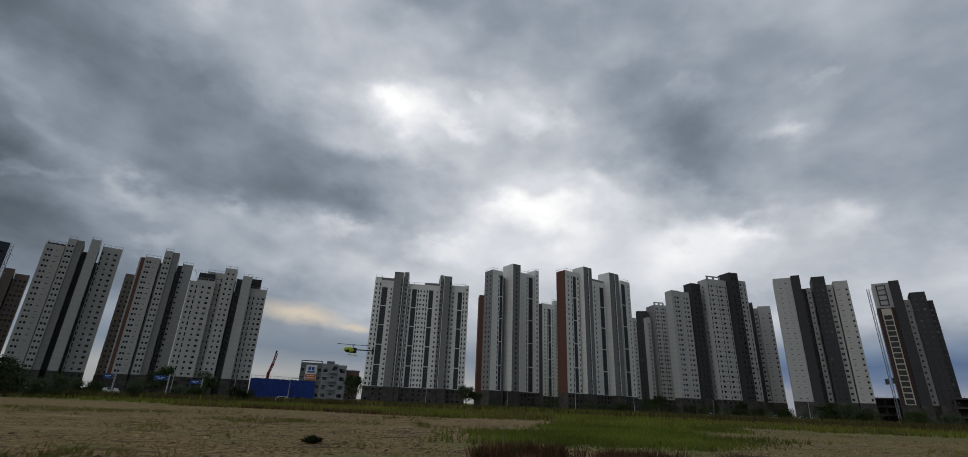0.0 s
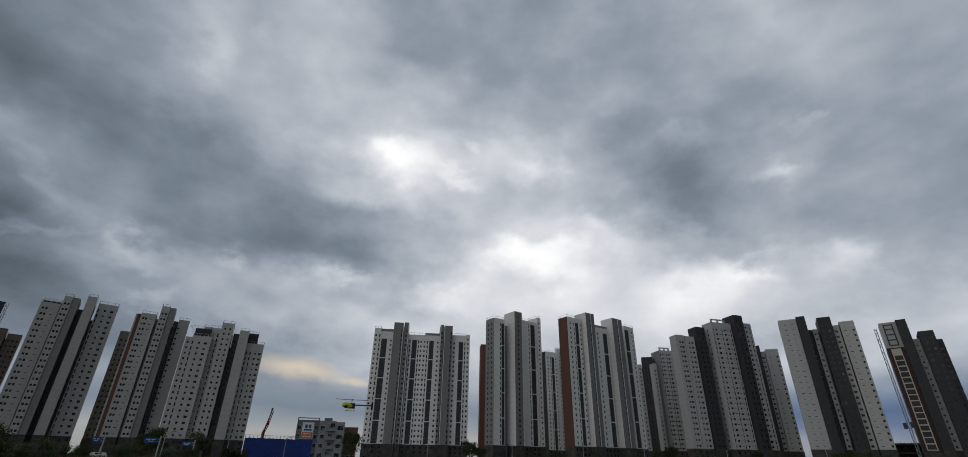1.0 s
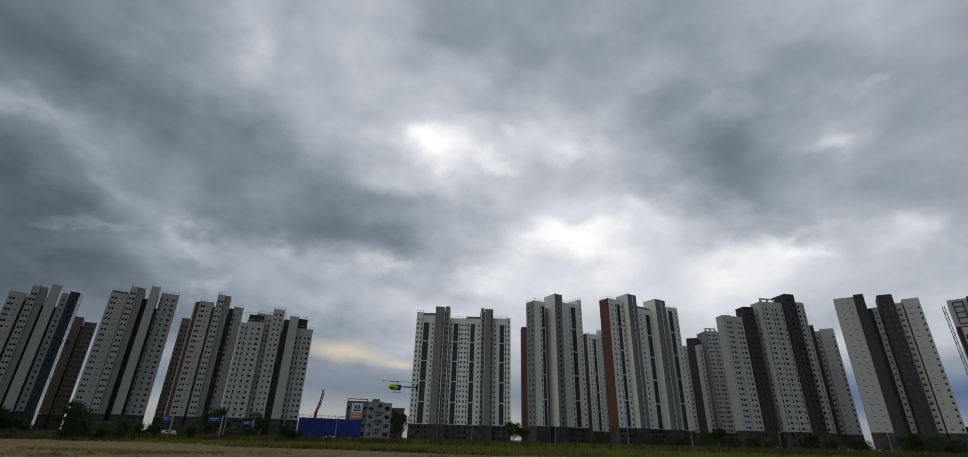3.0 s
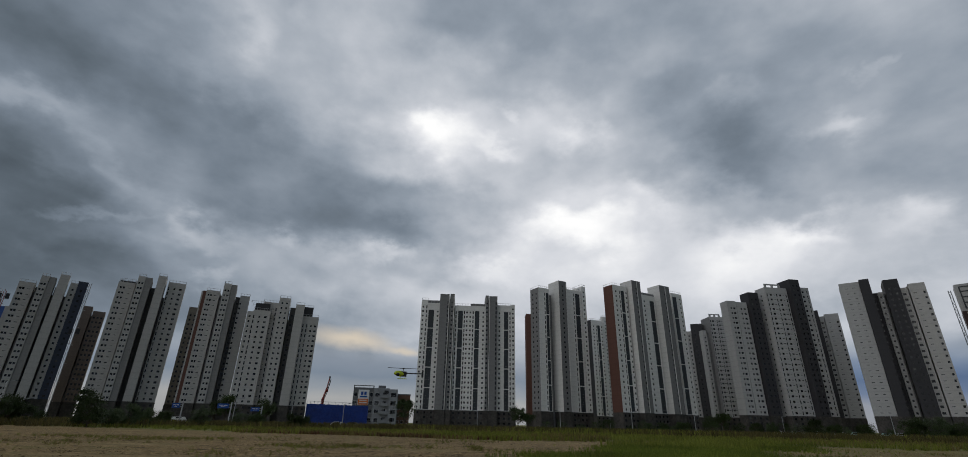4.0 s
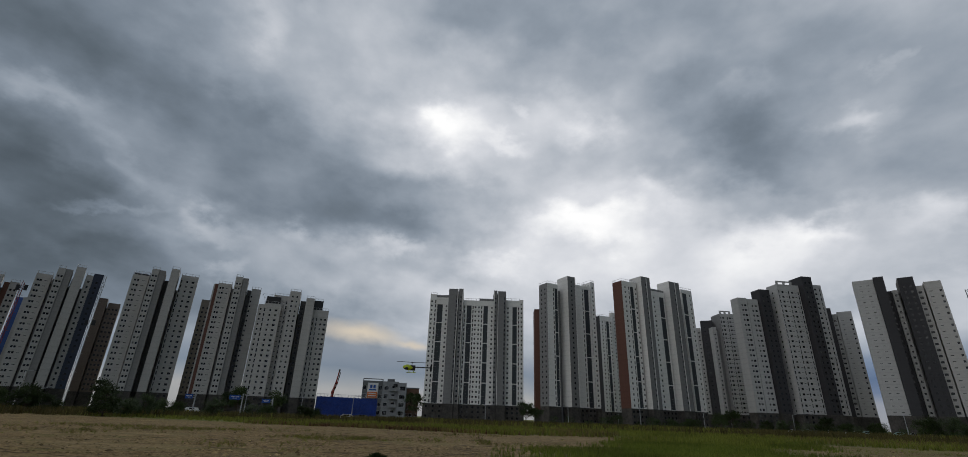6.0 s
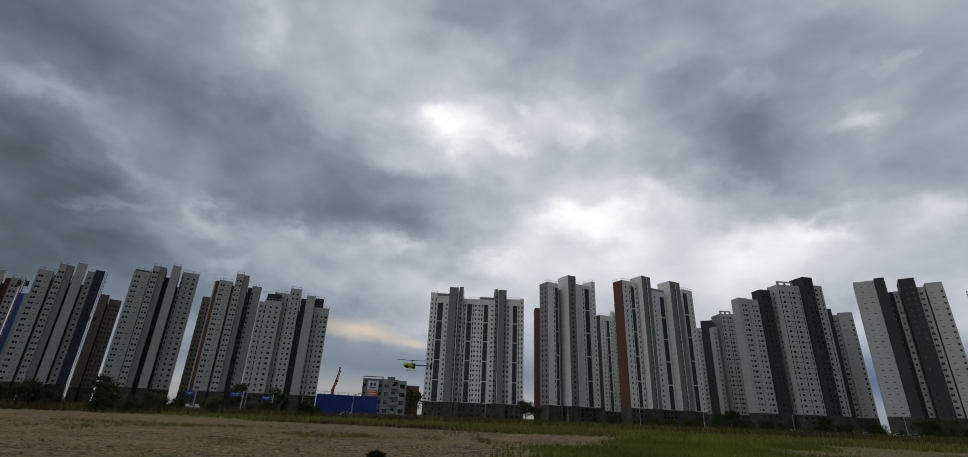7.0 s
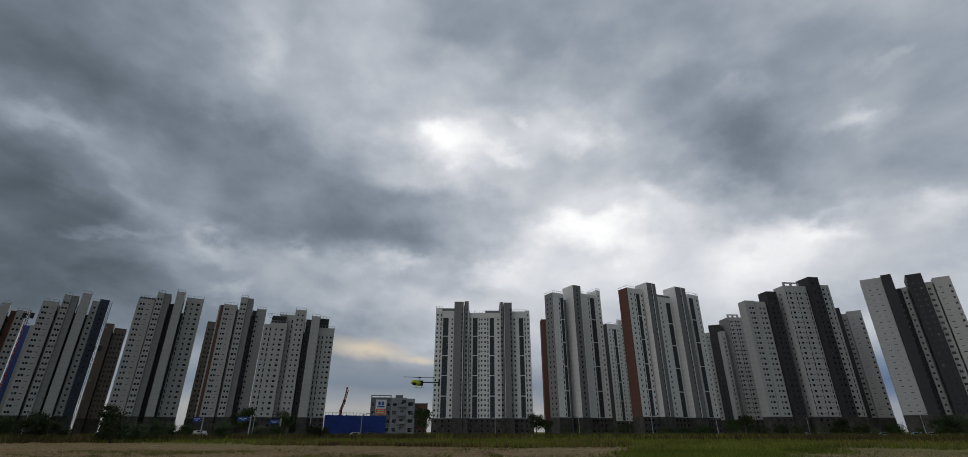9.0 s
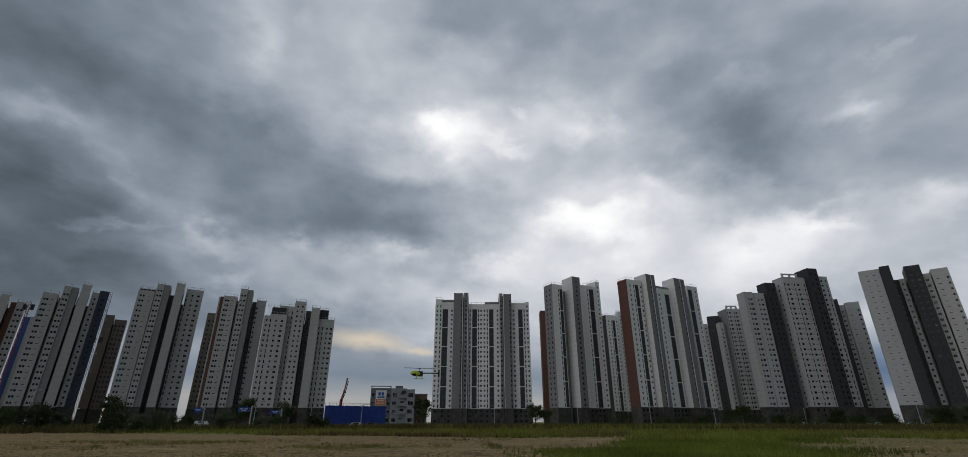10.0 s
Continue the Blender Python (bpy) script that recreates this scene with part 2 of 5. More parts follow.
sky()
sun = new("sun", bpy.data.lights.new("sun", "SUN"))
sun.data.energy, sun.data.angle, sun.data.color = 0.5, radians(25), (1.0, 0.96, 0.9)
sun.matrix_world = look((0, 0, 0), (-math.sin(radians(10)) * math.cos(radians(36)), -math.cos(radians(10)) * math.cos(radians(36)), -math.sin(radians(36))))

# ---- materials ----


def material(name, base, rough=0.8, metal=0.0, vary=0.12, scale=0.3, fine=6.0, bump=0.0, streaks=0.0, spec=0.5, tint=None, joint=0.0):
    """A painted, cast or grown surface: base colour with blotches at a large and a small scale, per-object drift, relief."""
    m = bpy.data.materials.new(name)
    m.use_nodes = True
    nt = m.node_tree
    bsdf = nt.nodes["Principled BSDF"]
    N, L = nt.nodes.new, nt.links.new
    geo = N("ShaderNodeNewGeometry")
    mp = N("ShaderNodeMapping")
    L(geo.outputs["Position"], mp.inputs[0])
    n1, n2 = N("ShaderNodeTexNoise"), N("ShaderNodeTexNoise")
    n1.inputs["Scale"].default_value, n1.inputs["Detail"].default_value = scale, 5
    n2.inputs["Scale"].default_value, n2.inputs["Detail"].default_value = fine, 4
    L(mp.outputs[0], n1.inputs[0])
    L(mp.outputs[0], n2.inputs[0])
    if streaks:
        mp2 = N("ShaderNodeMapping")
        mp2.inputs["Scale"].default_value = (1.0, 1.0, streaks)
        L(geo.outputs["Position"], mp2.inputs[0])
        L(mp2.outputs[0], n1.inputs[0])
    add = N("ShaderNodeMath")
    add.operation = "ADD"
    L(n1.outputs[0], add.inputs[0])
    L(n2.outputs[0], add.inputs[1])
    rng = N("ShaderNodeMapRange")
    rng.inputs[1].default_value, rng.inputs[2].default_value = 0.6, 1.4
    rng.inputs[3].default_value, rng.inputs[4].default_value = 1 - vary * 1.5, 1 + vary
    L(add.outputs[0], rng.inputs[0])
    info = N("ShaderNodeObjectInfo")
    drift = N("ShaderNodeMath")
    drift.operation = "MULTIPLY_ADD"
    drift.inputs[1].default_value, drift.inputs[2].default_value = 0.10, 0.95
    L(info.outputs["Random"], drift.inputs[0])
    mul = N("ShaderNodeMath")
    mul.operation = "MULTIPLY"
    L(rng.outputs[0], mul.inputs[0])
    L(drift.outputs[0], mul.inputs[1])
    col = N("ShaderNodeMix")
    col.data_type = "RGBA"
    col.blend_type = "MULTIPLY"
    col.inputs["Factor"].default_value = 1.0
    col.inputs["A"].default_value = (*base, 1)
    if tint:
        tm = N("ShaderNodeMix")
        tm.data_type = "RGBA"
        tm.inputs["A"].default_value, tm.inputs["B"].default_value = (*base, 1), (*tint, 1)
        L(n1.outputs[0], tm.inputs["Factor"])
        L(tm.outputs["Result"], col.inputs["A"])
    L(mul.outputs[0], col.inputs["B"])
    L(col.outputs["Result"], bsdf.inputs["Base Color"])
    bsdf.inputs["Roughness"].default_value = rough
    bsdf.inputs["Metallic"].default_value = metal
    bsdf.inputs["Specular IOR Level"].default_value = spec
    if joint:
        # shallow shadow gap at every floor, with run-off stains below it
        sp = N("ShaderNodeSeparateXYZ")
        L(geo.outputs["Position"], sp.inputs[0])
        level = N("ShaderNodeMath")
        level.operation = "MULTIPLY_ADD"
        level.inputs[1].default_value, level.inputs[2].default_value = 1 / joint, -8.9 / joint
        L(sp.outputs[2], level.inputs[0])
        part_ = N("ShaderNodeMath")
        part_.operation = "FRACT"
        L(level.outputs[0], part_.inputs[0])
        line = N("ShaderNodeValToRGB")
        e = line.color_ramp.elements
        e[0].position, e[0].color = 0.0, (0.72, 0.72, 0.72, 1)
        e[1].position, e[1].color = 1.0, (0.93, 0.93, 0.93, 1)
        e.new(0.05).color = (0.72, 0.72, 0.72, 1)
        e.new(0.06).color = (1, 1, 1, 1)
        e.new(0.6).color = (1, 1, 1, 1)
        L(part_.outputs[0], line.inputs[0])
        scored = N("ShaderNodeMix")
        scored.data_type = "RGBA"
        scored.blend_type = "MULTIPLY"
        scored.inputs["Factor"].default_value = 0.55
        L(col.outputs["Result"], scored.inputs["A"])
        L(line.outputs[0], scored.inputs["B"])
        L(scored.outputs["Result"], bsdf.inputs["Base Color"])
    if bump:
        b = N("ShaderNodeBump")
        b.inputs["Strength"].default_value = bump
        L(n2.outputs[0], b.inputs["Height"])
        L(b.outputs[0], bsdf.inputs["Normal"])
    return m


MATS = {
    "W": material("white_render_paint", (0.80, 0.785, 0.755), 0.85, vary=0.10, scale=0.15, fine=1.5, streaks=0.12, joint=2.85),
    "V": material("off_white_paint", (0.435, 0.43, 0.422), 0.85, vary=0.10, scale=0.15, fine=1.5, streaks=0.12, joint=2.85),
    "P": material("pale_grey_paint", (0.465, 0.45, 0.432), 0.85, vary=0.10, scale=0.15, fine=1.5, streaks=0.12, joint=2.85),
    "M": material("maroon_brown_paint", (0.055, 0.031, 0.031), 0.85, vary=0.12, scale=0.15, fine=1.5, streaks=0.12, joint=2.85),
    "W2": material("light_grey_paint", (0.27, 0.262, 0.255), 0.85, vary=0.10, scale=0.15, fine=1.5, streaks=0.12, joint=2.85),
    "K": material("black_metal_cladding", (0.02, 0.02, 0.022), 0.5, vary=0.1),
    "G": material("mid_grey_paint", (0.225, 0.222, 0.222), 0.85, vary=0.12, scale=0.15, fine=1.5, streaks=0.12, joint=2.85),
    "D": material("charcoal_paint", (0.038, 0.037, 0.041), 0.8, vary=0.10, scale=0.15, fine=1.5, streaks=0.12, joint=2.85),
    # set-back walls between shafts: the gap's shade is put into this colour
    "Q": material("slate_recess_shade", (0.115, 0.112, 0.112), 0.85, vary=0.12, scale=0.15, fine=1.5, streaks=0.12, joint=2.85),
    "B": material("brown_paint", (0.128, 0.056, 0.040), 0.85, vary=0.12, scale=0.15, fine=1.5, streaks=0.12, joint=2.85),
    "N": material("navy_paint", (0.045, 0.055, 0.085), 0.8, vary=0.12, scale=0.15, fine=1.5, streaks=0.12, joint=2.85),
    "N2": material("blue_paint", (0.05, 0.11, 0.33), 0.8, vary=0.12, scale=0.15, fine=1.5, streaks=0.12, joint=2.85),
    "T": material("tan_concrete", (0.15, 0.118, 0.098), 0.9, vary=0.15, scale=0.15, fine=1.5, streaks=0.12, joint=2.85),
    "U": material("weathered_tan_paint", (0.20, 0.178, 0.148), 0.9, vary=0.15, scale=0.15, fine=1.5, streaks=0.12, joint=2.85),
    "base": material("grey_stone_cladding", (0.042, 0.039, 0.036), 0.8, vary=0.45, scale=0.35, fine=1.2, tint=(0.085, 0.075, 0.066)),
    "frame": material("white_window_frame", (0.5, 0.5, 0.5), 0.5),
    "panel": material("slate_grey_panel", (0.032, 0.037, 0.044), 0.6, vary=0.15, scale=0.2, fine=1.0),
    "cream": material("cream_paint", (0.55, 0.50, 0.42), 0.8, vary=0.06, scale=0.15, fine=1.5),
    "roof": material("roof_concrete", (0.3, 0.3, 0.3), 0.9, vary=0.15),
    "rail": material("pale_steel_rail", (0.45, 0.45, 0.46), 0.5, 0.3),
    "dark": material("dark_louvre", (0.03, 0.03, 0.032), 0.6),
}


def window_glass():
    """Dark glass; some flats show a pale blind or a curtain behind it."""
    m = bpy.data.materials.new("dark_window_glass")
    m.use_nodes = True
    nt = m.node_tree
    bsdf = nt.nodes["Principled BSDF"]
    info, ramp = nt.nodes.new("ShaderNodeObjectInfo"), nt.nodes.new("ShaderNodeValToRGB")
    nt.links.new(info.outputs["Random"], ramp.inputs[0])
    ramp.color_ramp.interpolation = "CONSTANT"
    e = ramp.color_ramp.elements
    e[0].position, e[0].color = 0.0, (0.006, 0.007, 0.009, 1)
    e[1].position, e[1].color = 0.93, (0.10, 0.10, 0.095, 1)
    e.new(0.5).color = (0.012, 0.014, 0.018, 1)
    e.new(0.8).color = (0.032, 0.036, 0.04, 1)
    nt.links.new(ramp.outputs[0], bsdf.inputs["Base Color"])
    bsdf.inputs["Roughness"].default_value = 0.14
    bsdf.inputs["Specular IOR Level"].default_value = 0.35
    return m


MATS["glass"] = window_glass()


def mesh(name, verts, faces, mats, index=None):
    me = bpy.data.meshes.new(name)
    me.from_pydata(verts, [], faces)
    for m in mats:
        me.materials.append(m)
    if index:
        me.polygons.foreach_set("material_index", index)
    me.update()
    return me


def child(name, me, parent, at=None, label=""):
    ob = new(name, me)
    ob.parent = parent
    if at is not None:
        ob.matrix_local = at
    if label:
        ob["label"] = label
    return ob


def box_into(V, F, x0, x1, y0, y1, z0, z1):
    i = len(V)
    V += [(x0, y0, z0), (x1, y0, z0), (x1, y1, z0), (x0, y1, z0), (x0, y0, z1), (x1, y0, z1), (x1, y1, z1), (x0, y1, z1)]
    F += [(i, i + 3, i + 2, i + 1), (i + 4, i + 5, i + 6, i + 7), (i, i + 1, i + 5, i + 4), (i + 1, i + 2, i + 6, i + 5), (i + 2, i + 3, i + 7, i + 6), (i + 3, i, i + 4, i + 7)]


def boxes_mesh(name, rows, mats):
    V, F = [], []
    for r in rows:
        box_into(V, F, *r)
    return mesh(name, V, F, mats)


# ---- ground ----


def ground_material():
    m = bpy.data.materials.new("field_soil_and_grass")
    m.use_nodes = True
    nt = m.node_tree
    bsdf = nt.nodes["Principled BSDF"]
    N, L = nt.nodes.new, nt.links.new

    def math_(op, a, b=None, c=None, clamp=False):
        n = N("ShaderNodeMath")
        n.operation = op
        n.use_clamp = clamp
        for i, v in enumerate((a, b, c)):
            if v is None:
                continue
            if isinstance(v, (int, float)):
                n.inputs[i].default_value = v
            else:
                L(v, n.inputs[i])
        return n.outputs[0]

    geo = N("ShaderNodeNewGeometry")
    sep = N("ShaderNodeSeparateXYZ")
    L(geo.outputs["Position"], sep.inputs[0])
    x, y = sep.outputs[0], sep.outputs[1]

    def noise_(scale, detail, stretch=(1, 1, 1), seed=0.0):
        mp = N("ShaderNodeMapping")
        mp.inputs["Scale"].default_value = stretch
        mp.inputs["Location"].default_value = (seed, seed, 0)
        L(geo.outputs["Position"], mp.inputs[0])
        n = N("ShaderNodeTexNoise")
        n.inputs["Scale"].default_value, n.inputs["Detail"].default_value = scale, detail
        L(mp.outputs[0], n.inputs[0])
        return n.outputs[0]

    def mixc(f, a, b):
        n = N("ShaderNodeMix")
        n.data_type = "RGBA"
        n.clamp_factor = True
        L(f, n.inputs["Factor"])
        for k, v in (("A", a), ("B", b)):
            if isinstance(v, tuple):
                n.inputs[k].default_value = (*v, 1)
            else:
                L(v, n.inputs[k])
        return n.outputs["Result"]

    big = noise_(0.07, 5, (1, 1.6, 1))
    mid = noise_(0.5, 6, (1, 1.3, 1), 4)
    small = noise_(5.0, 6, (1, 1, 1), 9)
    ruts = noise_(1.0, 6, (0.36, 2.3, 1), 2)
    soil = mixc(math_("MULTIPLY_ADD", math_("SUBTRACT", small, 0.5), 3.0, 0.5, True), (0.118, 0.076, 0.031), (0.336, 0.234, 0.104))
    soil = mixc(math_("MULTIPLY_ADD", math_("SUBTRACT", ruts, 0.53), 7.0, 0.0, True), soil, (0.066, 0.043, 0.020))
    # dark clods, with the shadow beside them painted into the soil colour
    lumps = noise_(1.7, 5, (1, 1, 1), 13)
    soil = mixc(math_("MULTIPLY_ADD", math_("SUBTRACT", lumps, 0.56), 8.0, 0.0, True), soil, (0.080, 0.052, 0.027))
    crumbs = noise_(9.0, 3, (1, 1.4, 1), 17)
    soil = mixc(math_("MULTIPLY_ADD", math_("SUBTRACT", crumbs, 0.58), 12.0, 0.0, True), soil, (0.052, 0.034, 0.018))
    soil = mixc(math_("MULTIPLY_ADD", math_("SUBTRACT", big, 0.54), 4.0, 0.0, True), soil, (0.35, 0.262, 0.128))
    grass = mixc(math_("MULTIPLY_ADD", math_("SUBTRACT", mid, 0.5), 4.0, 0.5, True), (0.075, 0.095, 0.018), (0.17, 0.18, 0.04))
    grass = mixc(math_("MULTIPLY_ADD", math_("SUBTRACT", big, 0.5), 5.0, 0.25, True), grass, (0.13, 0.10, 0.042))
    # grass begins beyond the graded soil, and in patches on it
    edge = math_("SUBTRACT", math_("MULTIPLY_ADD", math_("ABSOLUTE", x), -0.35, y), 57.0)
    edge = math_("ADD", edge, math_("MULTIPLY", math_("MAXIMUM", math_("SUBTRACT", x, 20.0), 0.0), 0.75))
    edge = math_("MULTIPLY_ADD", math_("SUBTRACT", big, 0.5), 16.0, edge)
    far = math_("MULTIPLY_ADD", edge, 0.3, 0.5, True)
    across = math_("SUBTRACT", math_("MULTIPLY", math_("SUBTRACT", x, 8.0), 0.87), math_("MULTIPLY", math_("SUBTRACT", y, 24.0), 0.49))
    patch = math_("SUBTRACT", math_("MULTIPLY_ADD", math_("SUBTRACT", mid, 0.5), 7.0, 6.5), math_("ABSOLUTE", across))
    patch = math_("MULTIPLY", math_("MULTIPLY", patch, 0.5, None, True), math_("MULTIPLY_ADD", y, 0.25, -4.5, True))
    tufts = math_("MULTIPLY_ADD", math_("SUBTRACT", math_("ADD", math_("MULTIPLY", mid, 0.6), math_("MULTIPLY", big, 0.6)), math_("SUBTRACT", 0.64, math_("MULTIPLY", math_("MULTIPLY_ADD", x, 0.03, -0.35, True), 0.19))), 7.0, 0.0, True)
    cover = math_("MAXIMUM", math_("MAXIMUM", far, patch), math_("MULTIPLY", tufts, 0.7))
    # thin yellow-green growth in loose patches on the soil
    thin = noise_(0.22, 6, (0.7, 1.6, 1), 31)
    soil = mixc(math_("MULTIPLY", math_("MULTIPLY_ADD", math_("SUBTRACT", thin, 0.57), 9.0, 0.0, True), math_("MULTIPLY_ADD", small, 1.6, -0.25, True)), soil, (0.135, 0.135, 0.042))
    L(mixc(cover, soil, grass), bsdf.inputs["Base Color"])
    bsdf.inputs["Roughness"].default_value = 0.95
    bsdf.inputs["Specular IOR Level"].default_value = 0.15
    b = N("ShaderNodeBump")
    b.inputs["Strength"].default_value, b.inputs["Distance"].default_value = 0.9, 0.2
    L(math_("ADD", small, math_("MULTIPLY", ruts, 1.5)), b.inputs["Height"])
    L(b.outputs[0], bsdf.inputs["Normal"])
    return m


def relief(x, y):
    """Height of the field: level where the towers stand, graded ruts and lumps nearby."""
    d = math.hypot(x, y)
    k = max(0.0, 1 - d / 140)
    return k * (0.10 * noise.noise(Vector((x * 0.12, y * 0.2, 0))) + 0.07 * noise.noise(Vector((x * 0.6, y * 0.9, 3))) + 0.05 * noise.noise(Vector((x * 1.7, y * 1.1, 12))) + 0.06 * noise.noise(Vector((x * 0.22, y * 1.7, 6))))


def ground():
    V, F = [], []
    radii = [0.0]
    r = 1.0
    while r < 4600:
        radii.append(r)
        r *= 1.024 if 9 < r < 90 else 1.07
    seg = 480
    V.append((0, 0, relief(0, 0)))
    for r in radii[1:]:
        for k in range(seg):
            a = 2 * math.pi * k / seg
            x, y = r * math.sin(a), r * math.cos(a)
            V.append((x, y, relief(x, y)))
    for k in range(seg):
        F.append((0, 1 + (k + 1) % seg, 1 + k))
    for i in range(len(radii) - 2):
        for k in range(seg):
            a, b = 1 + i * seg + k, 1 + i * seg + (k + 1) % seg
            F.append((a, b, b + seg, a + seg))
    me = mesh("ground", V, F, [ground_material()])
    me.polygons.foreach_set("use_smooth", [True] * len(me.polygons))
    tagged(new("ground", me), "flat sandy field with weeds and grass patches", "ground", kind="structure")


ground()

# ---- vegetation ----


def leaf_material(name, a, b, rough=0.6, thin=0.0):
    m = bpy.data.materials.new(name)
    m.use_nodes = True
    nt = m.node_tree
    bsdf = nt.nodes["Principled BSDF"]
    N, L = nt.nodes.new, nt.links.new
    geo = N("ShaderNodeNewGeometry")
    mix = N("ShaderNodeMix")
    mix.data_type = "RGBA"
    mix.inputs["A"].default_value, mix.inputs["B"].default_value = (*a, 1), (*b, 1)
    L(geo.outputs["Random Per Island"], mix.inputs["Factor"])
    n = N("ShaderNodeTexNoise")
    n.inputs["Scale"].default_value = 0.12
    L(geo.outputs["Position"], n.inputs[0])
    r = N("ShaderNodeMapRange")
    r.inputs[1].default_value, r.inputs[2].default_value = 0.35, 0.65
    r.inputs[3].default_value, r.inputs[4].default_value = 0.65, 1.3
    L(n.outputs[0], r.inputs[0])
    mul = N("ShaderNodeMix")
    mul.data_type = "RGBA"
    mul.blend_type = "MULTIPLY"
    mul.inputs["Factor"].default_value = 1.0
    L(mix.outputs["Result"], mul.inputs["A"])
    L(r.outputs[0], mul.inputs["B"])
    L(mul.outputs["Result"], bsdf.inputs["Base Color"])
    bsdf.inputs["Roughness"].default_value = rough
    bsdf.inputs["Specular IOR Level"].default_value = 0.2
    if thin:
        tr = N("ShaderNodeBsdfTranslucent")
        L(mul.outputs["Result"], tr.inputs[0])
        both = N("ShaderNodeMixShader")
        both.inputs[0].default_value = thin
        L(bsdf.outputs[0], both.inputs[1])
        L(tr.outputs[0], both.inputs[2])
        L(both.outputs[0], nt.nodes["Material Output"].inputs[0])
    return m


LEAF = leaf_material("dark_green_leaves", (0.020, 0.034, 0.010), (0.050, 0.075, 0.020))
GRASS = leaf_material("meadow_grass", (0.095, 0.118, 0.016), (0.21, 0.22, 0.042), thin=0.42)
LUSH = leaf_material("fresh_green_grass", (0.072, 0.102, 0.012), (0.165, 0.195, 0.032), thin=0.42)
DRY = leaf_material("dry_meadow_grass", (0.10, 0.08, 0.028), (0.21, 0.16, 0.06), thin=0.4)
REED = leaf_material("brown_green_reeds", (0.050, 0.046, 0.014), (0.115, 0.095, 0.034), thin=0.4)
RED = leaf_material("rust_red_weeds", (0.062, 0.026, 0.016), (0.15, 0.075, 0.042), thin=0.35)
BARK = material("bark", (0.07, 0.055, 0.04), 0.9, vary=0.3, scale=3, fine=20)
CLOD = leaf_material("earth_clods", (0.070, 0.048, 0.022), (0.33, 0.245, 0.115), 0.95)


def spot(bearing, dist):
    """Plan position from a bearing (degrees, right of the field's axis) and a distance in metres."""
    return dist * math.sin(radians(bearing)), dist * math.cos(radians(bearing))


def tree(bearing, dist, height, spread, label, seed, leaves=6500, low=0.12, name="shrub"):
    rnd = random.Random(seed)
    x, y = spot(bearing, dist)
    root = new(name)
    if dist > 50:
        height *= 1.18
    root.matrix_world = pose(x, y, relief(x, y) - 0.05, 0, 0, rnd.uniform(0, 360))
    tagged(root, label, "tree" if name == "tree" else "shrub", "trees and shrubs along the road")
    V, F = [], []

    def limb(p, q, r0, r1, n=6):
        d = (q - p).normalized()
        s = d.orthogonal().normalized()
        t = d.cross(s)
        i = len(V)
        for c, r in ((p, r0), (q, r1)):
            for k in range(n):
                a = 2 * math.pi * k / n
                V.append(tuple(c + (s * math.cos(a) + t * math.sin(a)) * r))
        for k in range(n):
            F.append((i + k, i + (k + 1) % n, i + n + (k + 1) % n, i + n + k))

    top = Vector((rnd.uniform(-0.1, 0.1) * spread, rnd.uniform(-0.1, 0.1) * spread, height * 0.8))
    limb(Vector((0, 0, 0)), top * 0.5, 0.03 * height, 0.02 * height)
    limb(top * 0.5, top, 0.02 * height, 0.006 * height)
    clumps = []
    for k in range(24):
        a, h = rnd.uniform(0, 6.28), rnd.uniform(low + 0.08, 0.95)
        reach = spread * rnd.uniform(0.35, 0.95) * math.sqrt(max(0.15, 1 - (abs(h - 0.5) * 1.5) ** 2))
        end = Vector((math.cos(a) * reach, math.sin(a) * reach, height * h))
        limb(top * min(0.9, max(0.1, h - 0.2)), end, 0.012 * height, 0.004 * height, 5)
        clumps.append((end, rnd.uniform(0.22, 0.38) * spread))
    clumps.append((top, 0.4 * spread))
    trunk = mesh("trunk", V, F, [BARK])
    child("trunk", trunk, root, label="thin brown trunk with limbs")
    V, F = [], []
    for k in range(leaves):
        c, r = clumps[rnd.randrange(len(clumps))]
        v = Vector((rnd.gauss(0, 1), rnd.gauss(0, 1), rnd.gauss(0, 0.8)))
        p = c + v * r * 0.55
        if p.z < height * low * 0.3:
            p.z = height * low * rnd.uniform(0.3, 1.2)
        s = rnd.uniform(0.014, 0.032) * (height + spread) * 0.7
        d = Vector((rnd.gauss(0, 1), rnd.gauss(0, 1), rnd.gauss(0, 1))).normalized()
        e = d.orthogonal().normalized()
        i = len(V)
        V += [tuple(p - d * s), tuple(p + e * s * 0.5), tuple(p + d * s), tuple(p - e * s * 0.5 + d.cross(e) * s * 0.3)]
        F.append((i, i + 1, i + 2, i + 3))
    child("crown", mesh("crown", V, F, [LEAF]), root, label="uneven crown of dark green leaves")
    return root


BUSH = "dense dark green roadside shrub on rough grass"
for k, (b, d, h, s) in enumerate([(-43.7, 120, 3.9, 2.4), (-42.0, 122, 2.6, 1.9), (-38.3, 100, 4.6, 2.4), (-36.8, 104, 2.4, 1.7), (-35.3, 108, 3.0, 2.1), (-45.9, 118, 3.2, 2.2),
                                  (-34.0, 118, 2.6, 2.0), (-32.7, 130, 2.4, 1.8), (-29.5, 118, 3.4, 2.0), (-20.8, 120, 2.6, 1.8), (-19.8, 122, 2.2, 2.0), (-25.9, 128, 2.4, 2.2), (-24.4, 126, 2.2, 2.0)]):
    tree(b, d, h, s, BUSH, 10 + k)
